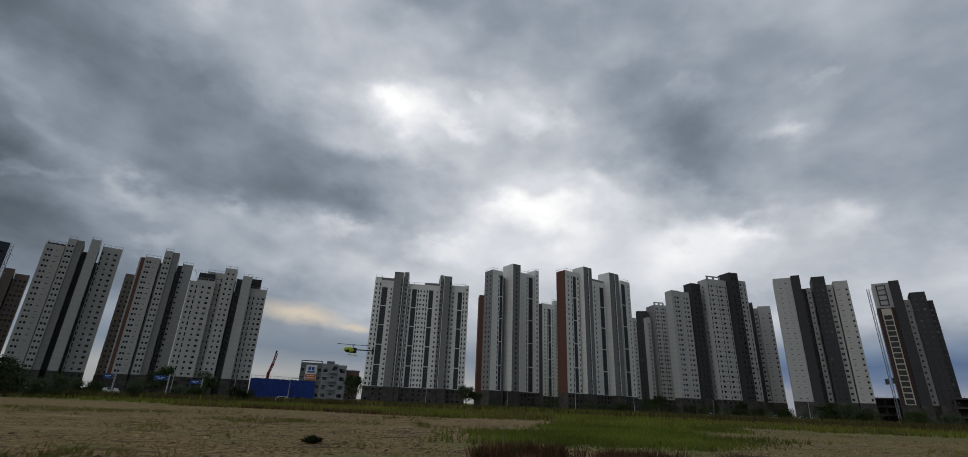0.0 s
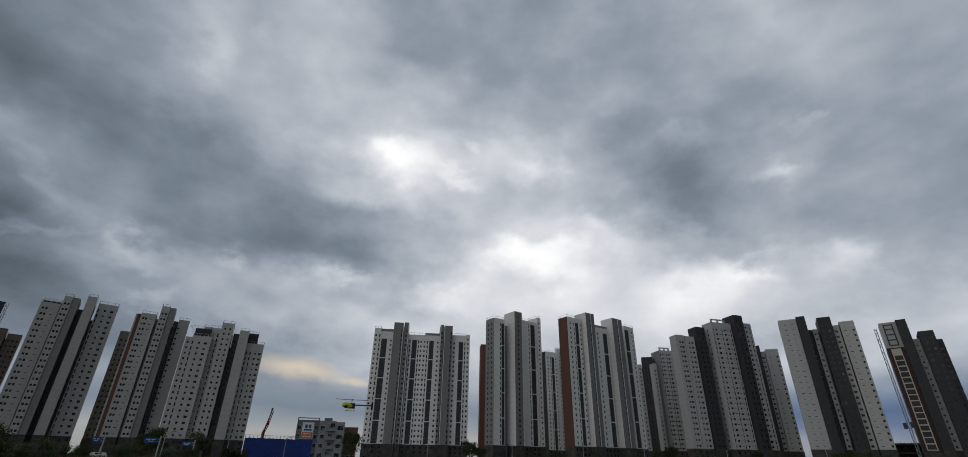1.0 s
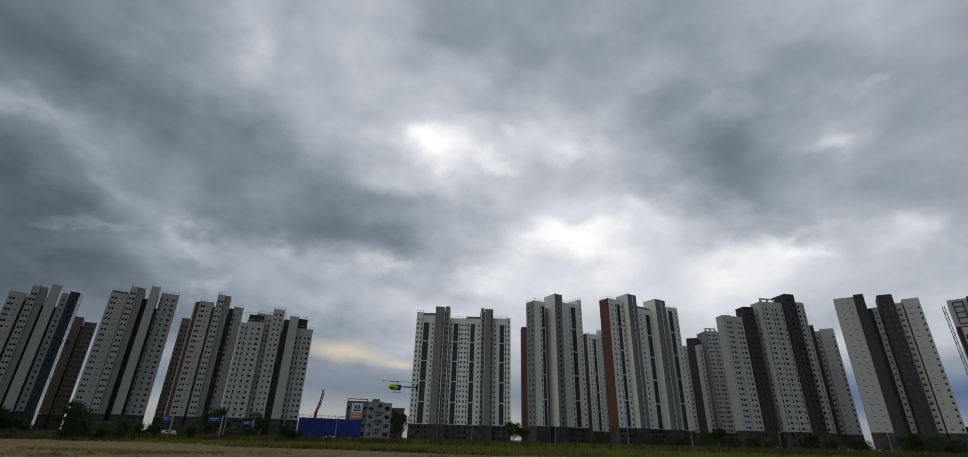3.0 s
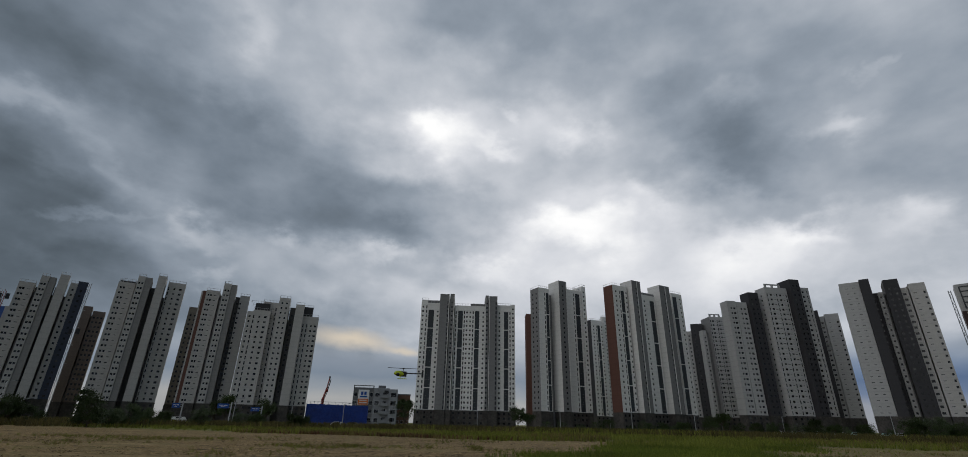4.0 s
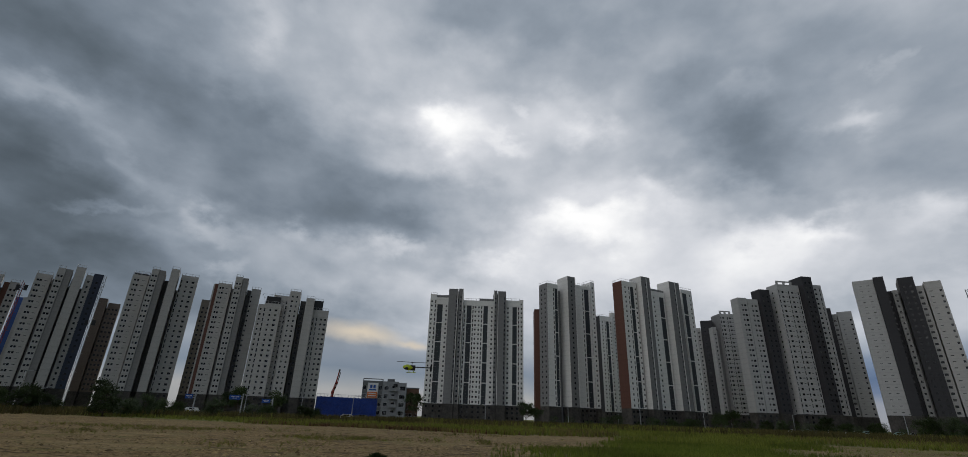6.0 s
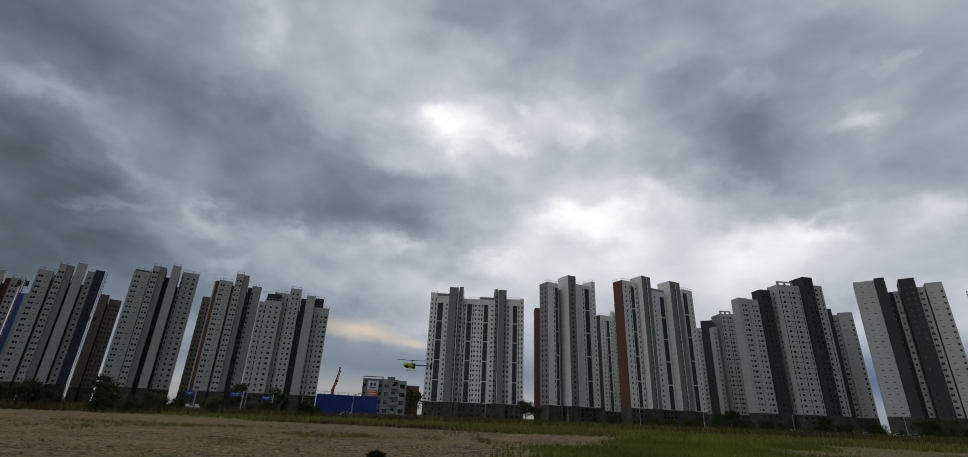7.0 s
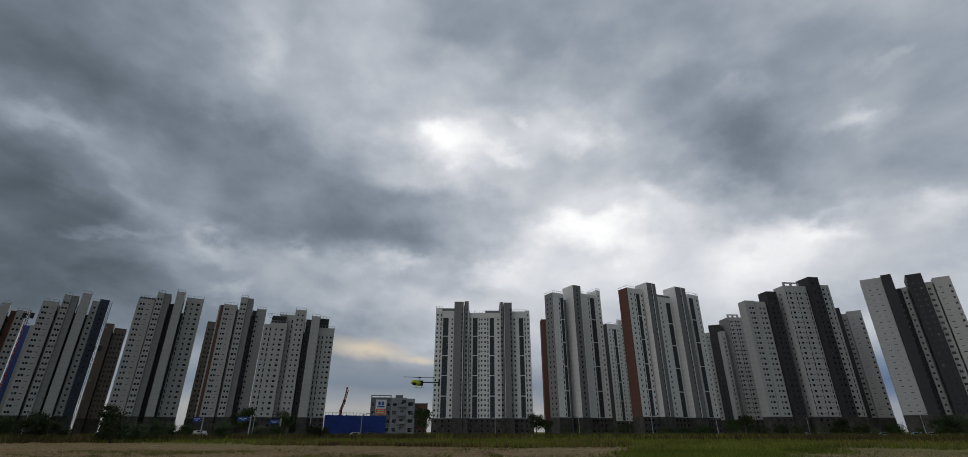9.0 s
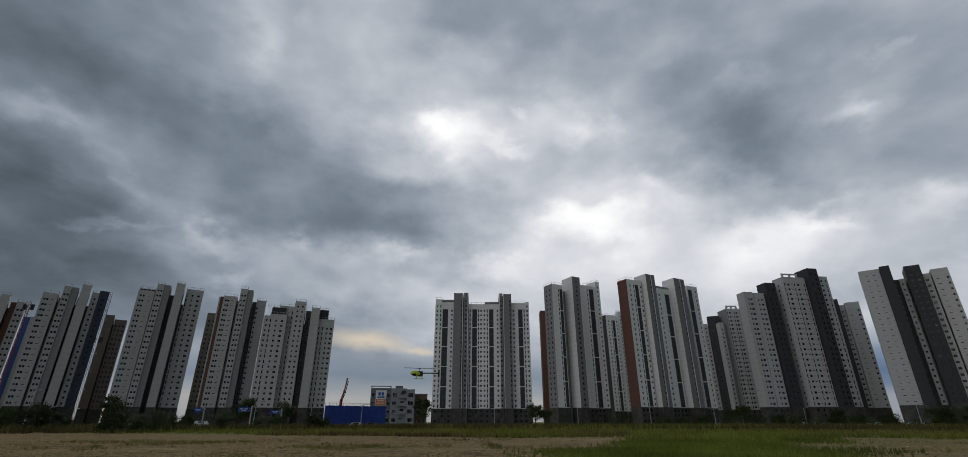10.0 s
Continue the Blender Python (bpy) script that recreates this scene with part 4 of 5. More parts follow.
def vehicle(bearing, dist, turn, paint, label, van=False):
    x, y = spot(bearing, dist)
    root = new("van" if van else "car")
    root.matrix_world = pose(x, y, 0, 0, 0, turn)
    tagged(root, label, "van" if van else "car", "parked vehicles")
    bm = bmesh.new()
    prof = [(-2.2, 0.35), (2.2, 0.35), (2.25, 0.8), (1.5, 0.95), (0.8, 1.45), (-1.3, 1.48), (-2.15, 0.98)]
    if van:
        prof = [(-2.5, 0.4), (2.5, 0.4), (2.5, 1.0), (2.1, 1.2), (1.7, 2.0), (-2.45, 2.05), (-2.5, 1.2)]
    a = [bm.verts.new((px, -0.88, pz)) for px, pz in prof]
    b = [bm.verts.new((px, 0.88, pz)) for px, pz in prof]
    bm.faces.new(a)
    bm.faces.new(b[::-1])
    for i in range(len(prof)):
        j = (i + 1) % len(prof)
        bm.faces.new((a[j], a[i], b[i], b[j]))
    bmesh.ops.bevel(bm, geom=bm.edges[:], offset=0.07, segments=2, affect="EDGES")
    me = bpy.data.meshes.new("body")
    bm.to_mesh(me)
    bm.free()
    me.materials.append(PLASTIC[paint])
    body = child("body", me, root)
    top = 1.9 if van else 1.38
    for sy in (-0.9, 0.87):
        child("side_window", boxes_mesh("side_window", [(-1.2, 0.55, sy, sy + 0.03, top - 0.45, top)], [MATS["glass"]]), body)
    for px in (-1.4, 1.4):
        for sy in (-0.8, 0.8):
            bm = bmesh.new()
            bmesh.ops.create_cone(bm, cap_ends=True, segments=16, radius1=0.33, radius2=0.33, depth=0.22, matrix=pose(px, sy, 0.33, 90, 0, 0))
            me = bpy.data.meshes.new("wheel")
            bm.to_mesh(me)
            bm.free()
            me.materials.append(PLASTIC["rubber"])
            child("wheel", me, root)


hoist(44.95, 318, -43, 66, 18, PLASTIC["steel"], "pale lattice hoist mast with a dark cage beside the flats")
hoist(-41.3, 322, 42, 67, 40, PLASTIC["steel"], "white lattice hoist mast beside the navy wing")
hoist(-46.7, 335, 46, 59, 55, PLASTIC["red"], "red lattice hoist mast beside the white flats")
gantry_sign(-32.2, 150, 32, 1.75, 1.1, 4.0)
gantry_sign(-28.3, 150, 28, 2.7, 1.15, 4.2)
gantry_sign(-25.2, 152, 25, 2.2, 1.0, 3.7)
for b, d, h, t in ((-44.4, 165, 9.0, 60), (-43.1, 160, 5.0, 60), (-26.7, 160, 7.0, 10), (-21.2, 170, 6.0, 10), (-15.9, 160, 6.5, 0), (-1.1, 205, 6.5, 180), (8.2, 205, 7.0, 180), (13.6, 205, 7.5, 180), (15.9, 200, 7.0, 0), (22.2, 205, 6.0, 0), (30.1, 205, 6.0, -30), (38.4, 205, 6.5, -30)):
    street_lamp(b, d, h, t)
vehicle(-31.3, 215, 32, "white", "small white van parked on the verge", True)
vehicle(-16.3, 156, 15, "white", "white car parked before the blue hoarding")
vehicle(-14.7, 156, 15, "dgrey", "dark grey car parked before the blue hoarding")
vehicle(-46.8, 175, 45, "white", "white car parked by the roadside shrubs")
for b, d, p in ((29.6, 226, "white"), (31.1, 228, "steel"), (34.5, 226, "white"), (35.7, 228, "dgreen"), (37.9, 224, "dgreen"), (38.9, 226, "steel"), (32.9, 228, "white")):
    vehicle(b, d, -b, p, "pale grey-green car parked in the row before the flats")


def helicopter():
    """A radio-controlled model helicopter in the hover, nose to the -x side."""
    x, y = spot(-9.8, 27)
    root = new("model_helicopter")
    root.matrix_world = pose(x, y, 4.05, 4, 0, 8) @ Matrix.Diagonal((1.18, 1.18, 1.18, 1))
    tagged(root, "fluorescent yellow and black model helicopter hovering above the field", "model helicopter")
    bm = bmesh.new()
    bmesh.ops.create_uvsphere(bm, u_segments=20, v_segments=12, radius=1.0)
    for v in bm.verts:
        sx = v.co.x
        v.co.x = sx * (0.30 if sx < 0 else 0.26) - 0.12
        taper = 1 - 0.35 * max(0.0, sx)
        v.co.y *= 0.085 * taper
        v.co.z = v.co.z * 0.13 * taper - 0.02 * sx
    canopy = bpy.data.meshes.new("canopy")
    bm.to_mesh(canopy)
    bm.free()
    canopy.materials.append(PLASTIC["lime"])
    canopy.polygons.foreach_set("use_smooth", [True] * len(canopy.polygons))
    body = child("canopy", canopy, root, label="fluorescent yellow canopy")
    bm = bmesh.new()
    bmesh.ops.create_uvsphere(bm, u_segments=14, v_segments=8, radius=1.0, matrix=Matrix.Translation((-0.20, 0, -0.02)) @ Matrix.Diagonal((0.17, 0.088, 0.10, 1)))
    me = bpy.data.meshes.new("windscreen")
    bm.to_mesh(me)
    bm.free()
    me.materials.append(PLASTIC["black"])
    child("windscreen", me, body, label="black smoked windscreen")
    child("side_frame", boxes_mesh("side_frame", [(-0.08, 0.16, -0.05, -0.04, -0.13, 0.1), (-0.08, 0.16, 0.04, 0.05, -0.13, 0.1), (-0.05, 0.12, -0.04, 0.04, -0.12, -0.04)], [PLASTIC["black"]]), root)
    child("tail_boom", beams_mesh("tail_boom", [((0.1, 0, 0.02), (0.92, 0, 0.02), 0.018)], [PLASTIC["black"]]), root)
    child("tail_fin", boxes_mesh("tail_fin", [(0.84, 0.93, -0.006, 0.006, -0.12, 0.10)], [PLASTIC["black"]]), root)
    child("tail_rotor", boxes_mesh("tail_rotor", [(0.90, 0.93, 0.03, 0.036, -0.13, 0.17)], [PLASTIC["black"]]), root)
    child("mast", beams_mesh("mast", [((0, 0, 0.08), (0, 0, 0.25), 0.012)], [PLASTIC["steel"]]), root)
    child("rotor_head", boxes_mesh("rotor_head", [(-0.07, 0.07, -0.03, 0.03, 0.215, 0.25)], [PLASTIC["black"]]), root)
    for s in (-1, 1):
        V, F = [], []
        beam_into(V, F, (s * 0.06, 0.0, 0.232), (s * 0.70, s * 0.25, 0.245), 0.008)
        child("rotor_blade", mesh("rotor_blade", V, F, [PLASTIC["black"]]), root)
        child("skid", beams_mesh("skid", [((-0.24, s * 0.1, -0.22), (0.2, s * 0.1, -0.22), 0.009)], [PLASTIC["lime"]]), root)
        for px in (-0.12, 0.10):
            child("skid_strut", beams_mesh("skid_strut", [((px, s * 0.03, -0.11), (px, s * 0.1, -0.22), 0.009)], [PLASTIC["lime"]]), root)


helicopter()

# ---- apartment towers ----
STOREY, PLINTH = 2.85, 8.9
# window kinds: width, height
KINDS = {"S": (1.05, 1.2), "M": (1.5, 1.25), "N": (0.75, 2.0), "H": (1.35, 0.42), "X": (4.2, 1.7)}
# facade patterns: window columns (place across the facade, kind) and dark cladding strips (from, to)
PATTERNS = {
    "-": ([], []),
    "one": ([(0.5, "S")], []),
    "two": ([(0.3, "S"), (0.72, "S")], []),
    "strip": ([(0.84, "N")], []),
    "a1": ([(0.82, "S")], [(0.08, 0.52)]),
    "a3": ([(0.05, "N"), (0.32, "N"), (0.40, "S"), (0.51, "S"), (0.60, "N"), (0.93, "S")], [(0.12, 0.27), (0.66, 0.80)]),
    "a5": ([(0.15, "S"), (0.92, "N")], [(0.48, 0.80)]),
    "pan1": ([(0.60, "N")], [(0.70, 0.96)]),
    "b3": ([(0.46, "N")], [(0.57, 0.87)]),
    "c1": ([(0.22, "S"), (0.47, "N"), (0.93, "S")], [(0.55, 0.78)]),
    "c3": ([(0.2, "S")], [(0.6, 0.92)]),
    "c5": ([(0.8, "S")], [(0.06, 0.45)]),
    "d1": ([(0.42, "S"), (0.74, "M")], []),
    "d3": ([(0.06, "N"), (0.22, "M"), (0.38, "H"), (0.50, "N"), (0.66, "M"), (0.81, "H"), (0.94, "N")], []),
    "d5": ([(0.34, "M"), (0.78, "N")], []),
    "e1": ([(0.35, "H"), (0.7, "H")], []),
    "e4": ([(0.55, "M")], []),
    "e5": ([(0.28, "H"), (0.84, "S")], []),
    "g1": ([(0.20, "S"), (0.38, "S"), (0.70, "H")], []),
    "h4": ([(0.07, "N"), (0.40, "S"), (0.74, "M")], []),
    "j6": ([(0.08, "N"), (0.30, "N"), (0.58, "S"), (0.84, "M")], []),
    "t3": ([(0.2, "S"), (0.5, "S"), (0.8, "S")], []),
    "aS": ([(0.3, "S"), (0.86, "N")], []),
    "ser": ([(0.06, "S")], []),
    "jr": ([(0.66, "H"), (0.88, "N")], []),
    "lad": ([(0.55, "X")], []),
}
RECESS = 0.18
window_meshes = {}


def window_mesh(w, h, f=0.07, frame_mat="frame"):
    """A recessed window: frame round a dark pane set back in it; its face lies in the plane y = 0."""
    key = (round(w, 2), round(h, 2), f, frame_mat)
    if key not in window_meshes:
        rings = ((0.0, 0.10), (0.0, 0.0), (f, 0.0), (f, 0.06))
        V, F = [], []
        for inset, y in rings:
            a, b = w / 2 - inset, h / 2 - inset
            V += [(-a, y, -b), (a, y, -b), (a, y, b), (-a, y, b)]
        for k in range(len(rings) - 1):
            for i in range(4):
                j = (i + 1) % 4
                F.append((4 * k + i, 4 * k + j, 4 * k + 4 + j, 4 * k + 4 + i))
        F.append((12, 13, 14, 15))
        window_meshes[key] = mesh("window", V, F, [MATS["glass"], MATS[frame_mat]], [1] * (len(F) - 1) + [0])
    return window_meshes[key]


strip_meshes = {}


def strip_mesh(w, h):
    key = (round(w, 1), round(h, 1))
    if key not in strip_meshes:
        rows, k = [], max(2, round(h / 1.42))
        for i in range(k):
            rows.append((-w / 2, w / 2, 0.05, 0.12, -h / 2 + i * h / k + 0.008, -h / 2 + (i + 1) * h / k - 0.008))
        rows.append((-0.04, 0.04, 0.0, 0.05, -h / 2, h / 2))
        strip_meshes[key] = boxes_mesh("cladding_strip", rows, [MATS["panel"]])
    return strip_meshes[key]


def facade(V, F, origin, along, inward, width, z0, z1, holes):
    """A wall face with real openings: origin and directions in plan, holes as (x0, x1, z0, z1)."""
    xs = sorted({0.0, width, *(h[0] for h in holes), *(h[1] for h in holes)})
    zs = sorted({z0, z1, *(h[2] for h in holes), *(h[3] for h in holes)})

    def p(x, z, d=0.0):
        q = origin + along * x + inward * d
        return (q.x, q.y, z)
    open_cells = set()
    for h in holes:
        for i in range(len(xs) - 1):
            if h[0] - 1e-6 <= xs[i] and xs[i + 1] <= h[1] + 1e-6:
                for j in range(len(zs) - 1):
                    if h[2] - 1e-6 <= zs[j] and zs[j + 1] <= h[3] + 1e-6:
                        open_cells.add((i, j))
    for i in range(len(xs) - 1):
        j = 0
        while j < len(zs) - 1:
            if (i, j) in open_cells:
                j += 1
                continue
            k = j
            while k + 1 < len(zs) - 1 and (i, k + 1) not in open_cells:
                k += 1
            n = len(V)
            V += [p(xs[i], zs[j]), p(xs[i + 1], zs[j]), p(xs[i + 1], zs[k + 1]), p(xs[i], zs[k + 1])]
            F.append((n, n + 1, n + 2, n + 3))
            j = k + 1
    for a, b, c, d in holes:
        n = len(V)
        V += [p(a, c), p(b, c), p(b, d), p(a, d), p(a, c, RECESS), p(b, c, RECESS), p(b, d, RECESS), p(a, d, RECESS)]
        F += [(n, n + 4, n + 5, n + 1), (n + 1, n + 5, n + 6, n + 2), (n + 2, n + 6, n + 7, n + 3), (n + 3, n + 7, n + 4, n), (n + 4, n + 7, n + 6, n + 5)]


def layout(pattern, width, top, storeys):
    """Window and strip openings of one facade."""
    cols, strips = PATTERNS[pattern]
    wins, pans = [], []
    for u, kind in cols:
        w, h = KINDS[kind]
        w = min(w, width * 0.8)
        c = min(max(u * width, w / 2 + 0.15), width - w / 2 - 0.15)
        for s in range(storeys):
            z = PLINTH + 1.55 + s * STOREY
            if kind == "N":
                z -= 0.1
            wins.append((c - w / 2, c + w / 2, z - h / 2, z + h / 2))
    for a, b in strips:
        z, i = PLINTH + 0.3, 0
        n = 5
        seg = (storeys * STOREY - 0.6) / n
        for i in range(n):
            pans.append((a * width, b * width, z + i * seg + (0.0 if i == 0 else 0.5), z + (i + 1) * seg))
    return wins, pans


TOWERS = {}
PIER = boxes_mesh("pier", [(-0.15, 0.15, -0.12, 0.0, 0.0, PLINTH - 0.3)], [MATS["base"]])


def tower(label, place, heading, depth, wings):
    """A block of flats out of wings: x from and to along its front, how far its front stands back, roof height,
    paint and window pattern of the front and of the exposed end."""
    root = new("apartment_tower")
    root.matrix_world = pose(place[0], place[1], 0, 0, 0, heading)
    tagged(root, LABELS[label], "apartment tower", "towers of the estate")
    bearing = math.degrees(math.atan2(place[0], place[1]))
    left_end = heading + bearing > 0
    for x0, x1, yf, top, fm, sm, fp, sp in wings:
        yb = depth + (yf * 0.5)
        w, d = x1 - x0, yb - yf
        storeys = int((top - 1.5 - PLINTH) / STOREY)
        parts = []
        V, F = [], []
        wins, pans = layout(fp, w, top, storeys)
        ladder = []
        if fp == "lad":
            ladder, wins = wins, []
        facade(V, F, Vector((x0, yf)), Vector((1, 0)), Vector((0, 1)), w, 0.0, top, wins + pans)
        front_faces = len(F)
        if left_end:
            so, sa, si = Vector((x0, yb)), Vector((0, -1)), Vector((1, 0))
        else:
            so, sa, si = Vector((x1, yf)), Vector((0, 1)), Vector((-1, 0))
        swins, span = layout(sp, d, top, storeys)
        facade(V, F, so, sa, si, d, 0.0, top, swins + span)
        n = len(V)
        xo = x1 if left_end else x0
        V += [(x1, yb, 0), (x0, yb, 0), (x0, yb, top), (x1, yb, top)]
        F.append((n, n + 1, n + 2, n + 3))
        ends = [(xo, yf, 0), (xo, yb, 0), (xo, yb, top), (xo, yf, top)]
        V += ends if left_end else ends[::-1]
        F.append((n + 4, n + 5, n + 6, n + 7))
        # roof behind a parapet
        t = 0.25
        n = len(V)
        V += [(x0, yf, top), (x1, yf, top), (x1, yb, top), (x0, yb, top), (x0 + t, yf + t, top), (x1 - t, yf + t, top), (x1 - t, yb - t, top), (x0 + t, yb - t, top),
              (x0 + t, yf + t, top - 1), (x1 - t, yf + t, top - 1), (x1 - t, yb - t, top - 1), (x0 + t, yb - t, top - 1)]
        for i in range(4):
            j = (i + 1) % 4
            F += [(n + i, n + j, n + 4 + j, n + 4 + i), (n + 4 + i, n + 4 + j, n + 8 + j, n + 8 + i)]
        F.append((n + 8, n + 9, n + 10, n + 11))
        if fm == "K" and w > 8:
            # the wide black cap leans back at one end
            V = [(q[0] + 2.6, q[1], q[2]) if q[2] > top - 1.5 and q[0] < x0 + 0.5 else q for q in V]
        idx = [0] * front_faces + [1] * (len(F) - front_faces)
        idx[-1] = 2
        wing = child("wing", mesh("wing", V, F, [MATS[fm], MATS[sm], MATS["roof"]], idx), root, label=WALL_LABELS[fm])
        for a, b, c, e in wins:
            child("window", window_mesh(b - a, e - c, 0.07, "dark" if fm in ("D", "Q", "N", "M", "G", "T", "U", "B") else "frame"), wing, pose(x0 + (a + b) / 2, yf + 0.06, (c + e) / 2))
        if ladder:
            # a cream frame with a dark bay a storey on the brown wall; charcoal bars on the pale wall above it
            a, b, foot = 4.1, 8.3, 59.6
            if fm == "M":
                bw, bh = (b - a) / 2 - 0.45, STOREY / 2 - 0.28
                slats = [(-bw, bw, -0.02, 0.0, -bh, bh)] + [(-bw, bw, -0.14, -0.02, -bh + q * bh / 2 - 0.09, -bh + q * bh / 2 + 0.09) for q in (1, 2, 3)]
                bay = boxes_mesh("balcony_bay", slats, [MATS["dark"]])
                child("balcony_ladder", boxes_mesh("balcony_ladder", [(a, b, yf - 0.12, yf, PLINTH, top - 0.6)], [MATS["cream"]]), wing, label="cream balcony frame")
                for k in range(storeys):
                    child("balcony_bay", bay, wing, pose((a + b) / 2, yf - 0.13, PLINTH + (k + 0.55) * STOREY), label="dark louvred balcony bay")
            else:
                step = (top - 1.2 - foot) / 4
                bars = [(x, x + 0.55, yf - 0.25, yf, foot, top - 1.2) for x in (a, b - 0.55)]
                bars += [(a + 0.55, b - 0.55, yf - 0.25, yf, foot + step * k + (0 if k < 4 else -0.5), foot + step * k + (0.5 if k < 4 else 0)) for k in range(5)]
                child("balcony_ladder", boxes_mesh("balcony_ladder", bars, [MATS["panel"]]), wing, label="charcoal bars framing pale wall bays")
        for a, b, c, e in pans:
            child("cladding_strip", strip_mesh(b - a, e - c), wing, pose(x0 + (a + b) / 2, yf + 0.04, (c + e) / 2), label="dark slate panel strip")
        for a, b, c, e in swins:
            q = so + sa * ((a + b) / 2) + si * 0.06
            child("window", window_mesh(b - a, e - c, 0.07, "dark" if sm in ("D", "Q", "N", "M", "G", "T", "U", "B") else "frame"), wing, pose(q.x, q.y, (c + e) / 2, 0, 0, -90 if left_end else 90))
        if label in ("d", "dc") and w > 8 and fm == "V":
            # a white portal frame with open bays stands on the roof's front edge
            n, tall = 3, 2.1
            bays = [(x0 + (w - 0.7) * q / n, x0 + (w - 0.7) * q / n + 1.3, yf + 0.05, yf + 0.5, top, top + tall - 0.8) for q in range(n)]
            bays += [(x0, x0 + w * 0.72, yf + 0.05, yf + 0.5, top + tall - 0.8, top + tall)]
            child("roof_portal", boxes_mesh("roof_portal", bays, [MATS[fm]]), root, label="off-white roof portal with open bays")
        if fm in ("W", "W2", "P", "K") and w > 3 and label in "ghijabck":
            rows = [((x0 + 0.1, yf + 0.1, top + 1.2), (x1 - 0.1, yf + 0.1, top + 1.2), 0.05), ((x0 + 0.1, yb - 0.1, top + 1.2), (x1 - 0.1, yb - 0.1, top + 1.2), 0.05),
                    ((x0 + 0.1, yf + 0.1, top + 1.2), (x0 + 0.1, yb - 0.1, top + 1.2), 0.05), ((x1 - 0.1, yf + 0.1, top + 1.2), (x1 - 0.1, yb - 0.1, top + 1.2), 0.05)]
            n = max(2, int(w / 1.6))
            rows += [((x0 + 0.1 + (w - 0.2) * q / n, yy, top - 0.02), (x0 + 0.1 + (w - 0.2) * q / n, yy, top + 1.2), 0.05) for q in range(n + 1) for yy in (yf + 0.1, yb - 0.1)]
            child("roof_railing", beams_mesh("roof_railing", rows, [MATS["rail"]]), root, label="thin pale steel roof railing")
        if fm == "G" and label in "abc" and fp != "-":
            # a white rib runs up the grey shaft
            at = {"a": x1 - 0.4 if x0 < 30 else x0, "b": x1 - 0.35, "c": x0 + 0.55 * w}[label]
            child("white_rib", boxes_mesh("white_rib", [(at, at + 0.4, yf - 0.14, yf - 0.003, PLINTH + 0.02, top - 0.4)], [MATS["W"]]), wing, label="white vertical rib")
        # stone-clad lower storeys, a little proud of the paint
        e = 0.06
        hole = [(x0 - e, x1 + e, yf - e, yf + 0.02, 0.0, PLINTH)]
        hole.append((x0 - e, x0 + 0.02, yf + 0.02, yb, 0.0, PLINTH) if left_end else (x1 - 0.02, x1 + e, yf + 0.02, yb, 0.0, PLINTH))
        # piers and a string course divide the cladding
        n = max(1, round(w / 3.2))
        plinth = child("plinth", boxes_mesh("plinth", hole, [MATS["base"]]), root, label="dark grey stone-clad lower storeys with piers")
        for q in range(n + 1):
            child("pier", PIER, plinth, pose(x0 + w * q / n, yf - e, 0))
        child("string_course", boxes_mesh("string_course", [(x0 - e, x1 + e, yf - e - 0.15, yf - e, PLINTH - 0.3, PLINTH + 0.02)], [MATS["base"]]), plinth)
        if fp in ("a1", "a3", "a5", "aS", "b3", "c1", "c3", "c5", "h4", "j6", "d1", "d3"):
            for q in range(n):
                for z in (2.0, 4.9, 7.4):
                    child("window", window_mesh(1.2, 1.2, 0.07, "dark"), plinth, pose(x0 + w * (q + 0.5) / n, yf - e - 0.1, z))
    # stair and lift core that ties the wings together behind their fronts
    a, b = min(r[0] for r in wings) + 0.4, max(r[1] for r in wings) - 0.4
    low = min(r[3] for r in wings) - 2.5
    y0 = max(min(4.0, depth * 0.5), max(r[2] for r in wings) + 0.3)
    if len(wings) > 1 and y0 < depth - 1:
        child("core", boxes_mesh("core", [(a, b, y0, depth - 0.3, 0.0, low)], [MATS["G"]]), root, label="grey recessed core between the wings")
    TOWERS[label] = root
    return root


WALL_LABELS = {"W": "white painted wing", "V": "off-white painted wing", "P": "pale grey painted wing", "M": "maroon painted wing", "W2": "light grey painted shaft", "K": "black roof cap", "G": "mid grey painted shaft", "D": "charcoal painted shaft", "Q": "recess between wings with shade in its slate tone", "B": "brown painted wing", "N": "navy painted wing", "N2": "blue painted wing", "T": "bare tan concrete wing", "U": "weathered tan painted wing"}
WHITE = "tall white and grey block of flats with dark slate strips"
LABELS = {
    "a": WHITE, "b": WHITE, "c": "tall white block of flats with a brown end wall",
    "d": "tall white block of flats with charcoal stair shafts", "e": "tall pale block of flats with charcoal stair shafts",
    "f": "charcoal and brown block of flats with a pale balcony ladder", "bb": "brown block of flats behind a white one",
    "bc": "white block of flats with a dark end, farther back", "db": "charcoal block of flats farther back", "dc": "white block of flats farther back",
    "dd": "pale block of flats with a charcoal shaft, farther back", "g": "white block of flats with a navy end wing", "h": "white block of flats with plain lift shafts",
    "i": "white block of flats with a brown edge", "j": "white block of flats with black roof caps", "it": "tan block of flats behind a white one",
    "l": "tan unpainted block of flats under construction", "k": "white block of flats with a brown stripe", "kb": "blue and white block of flats farther back",
    "kk": "low white block of flats at the edge of the estate",
}
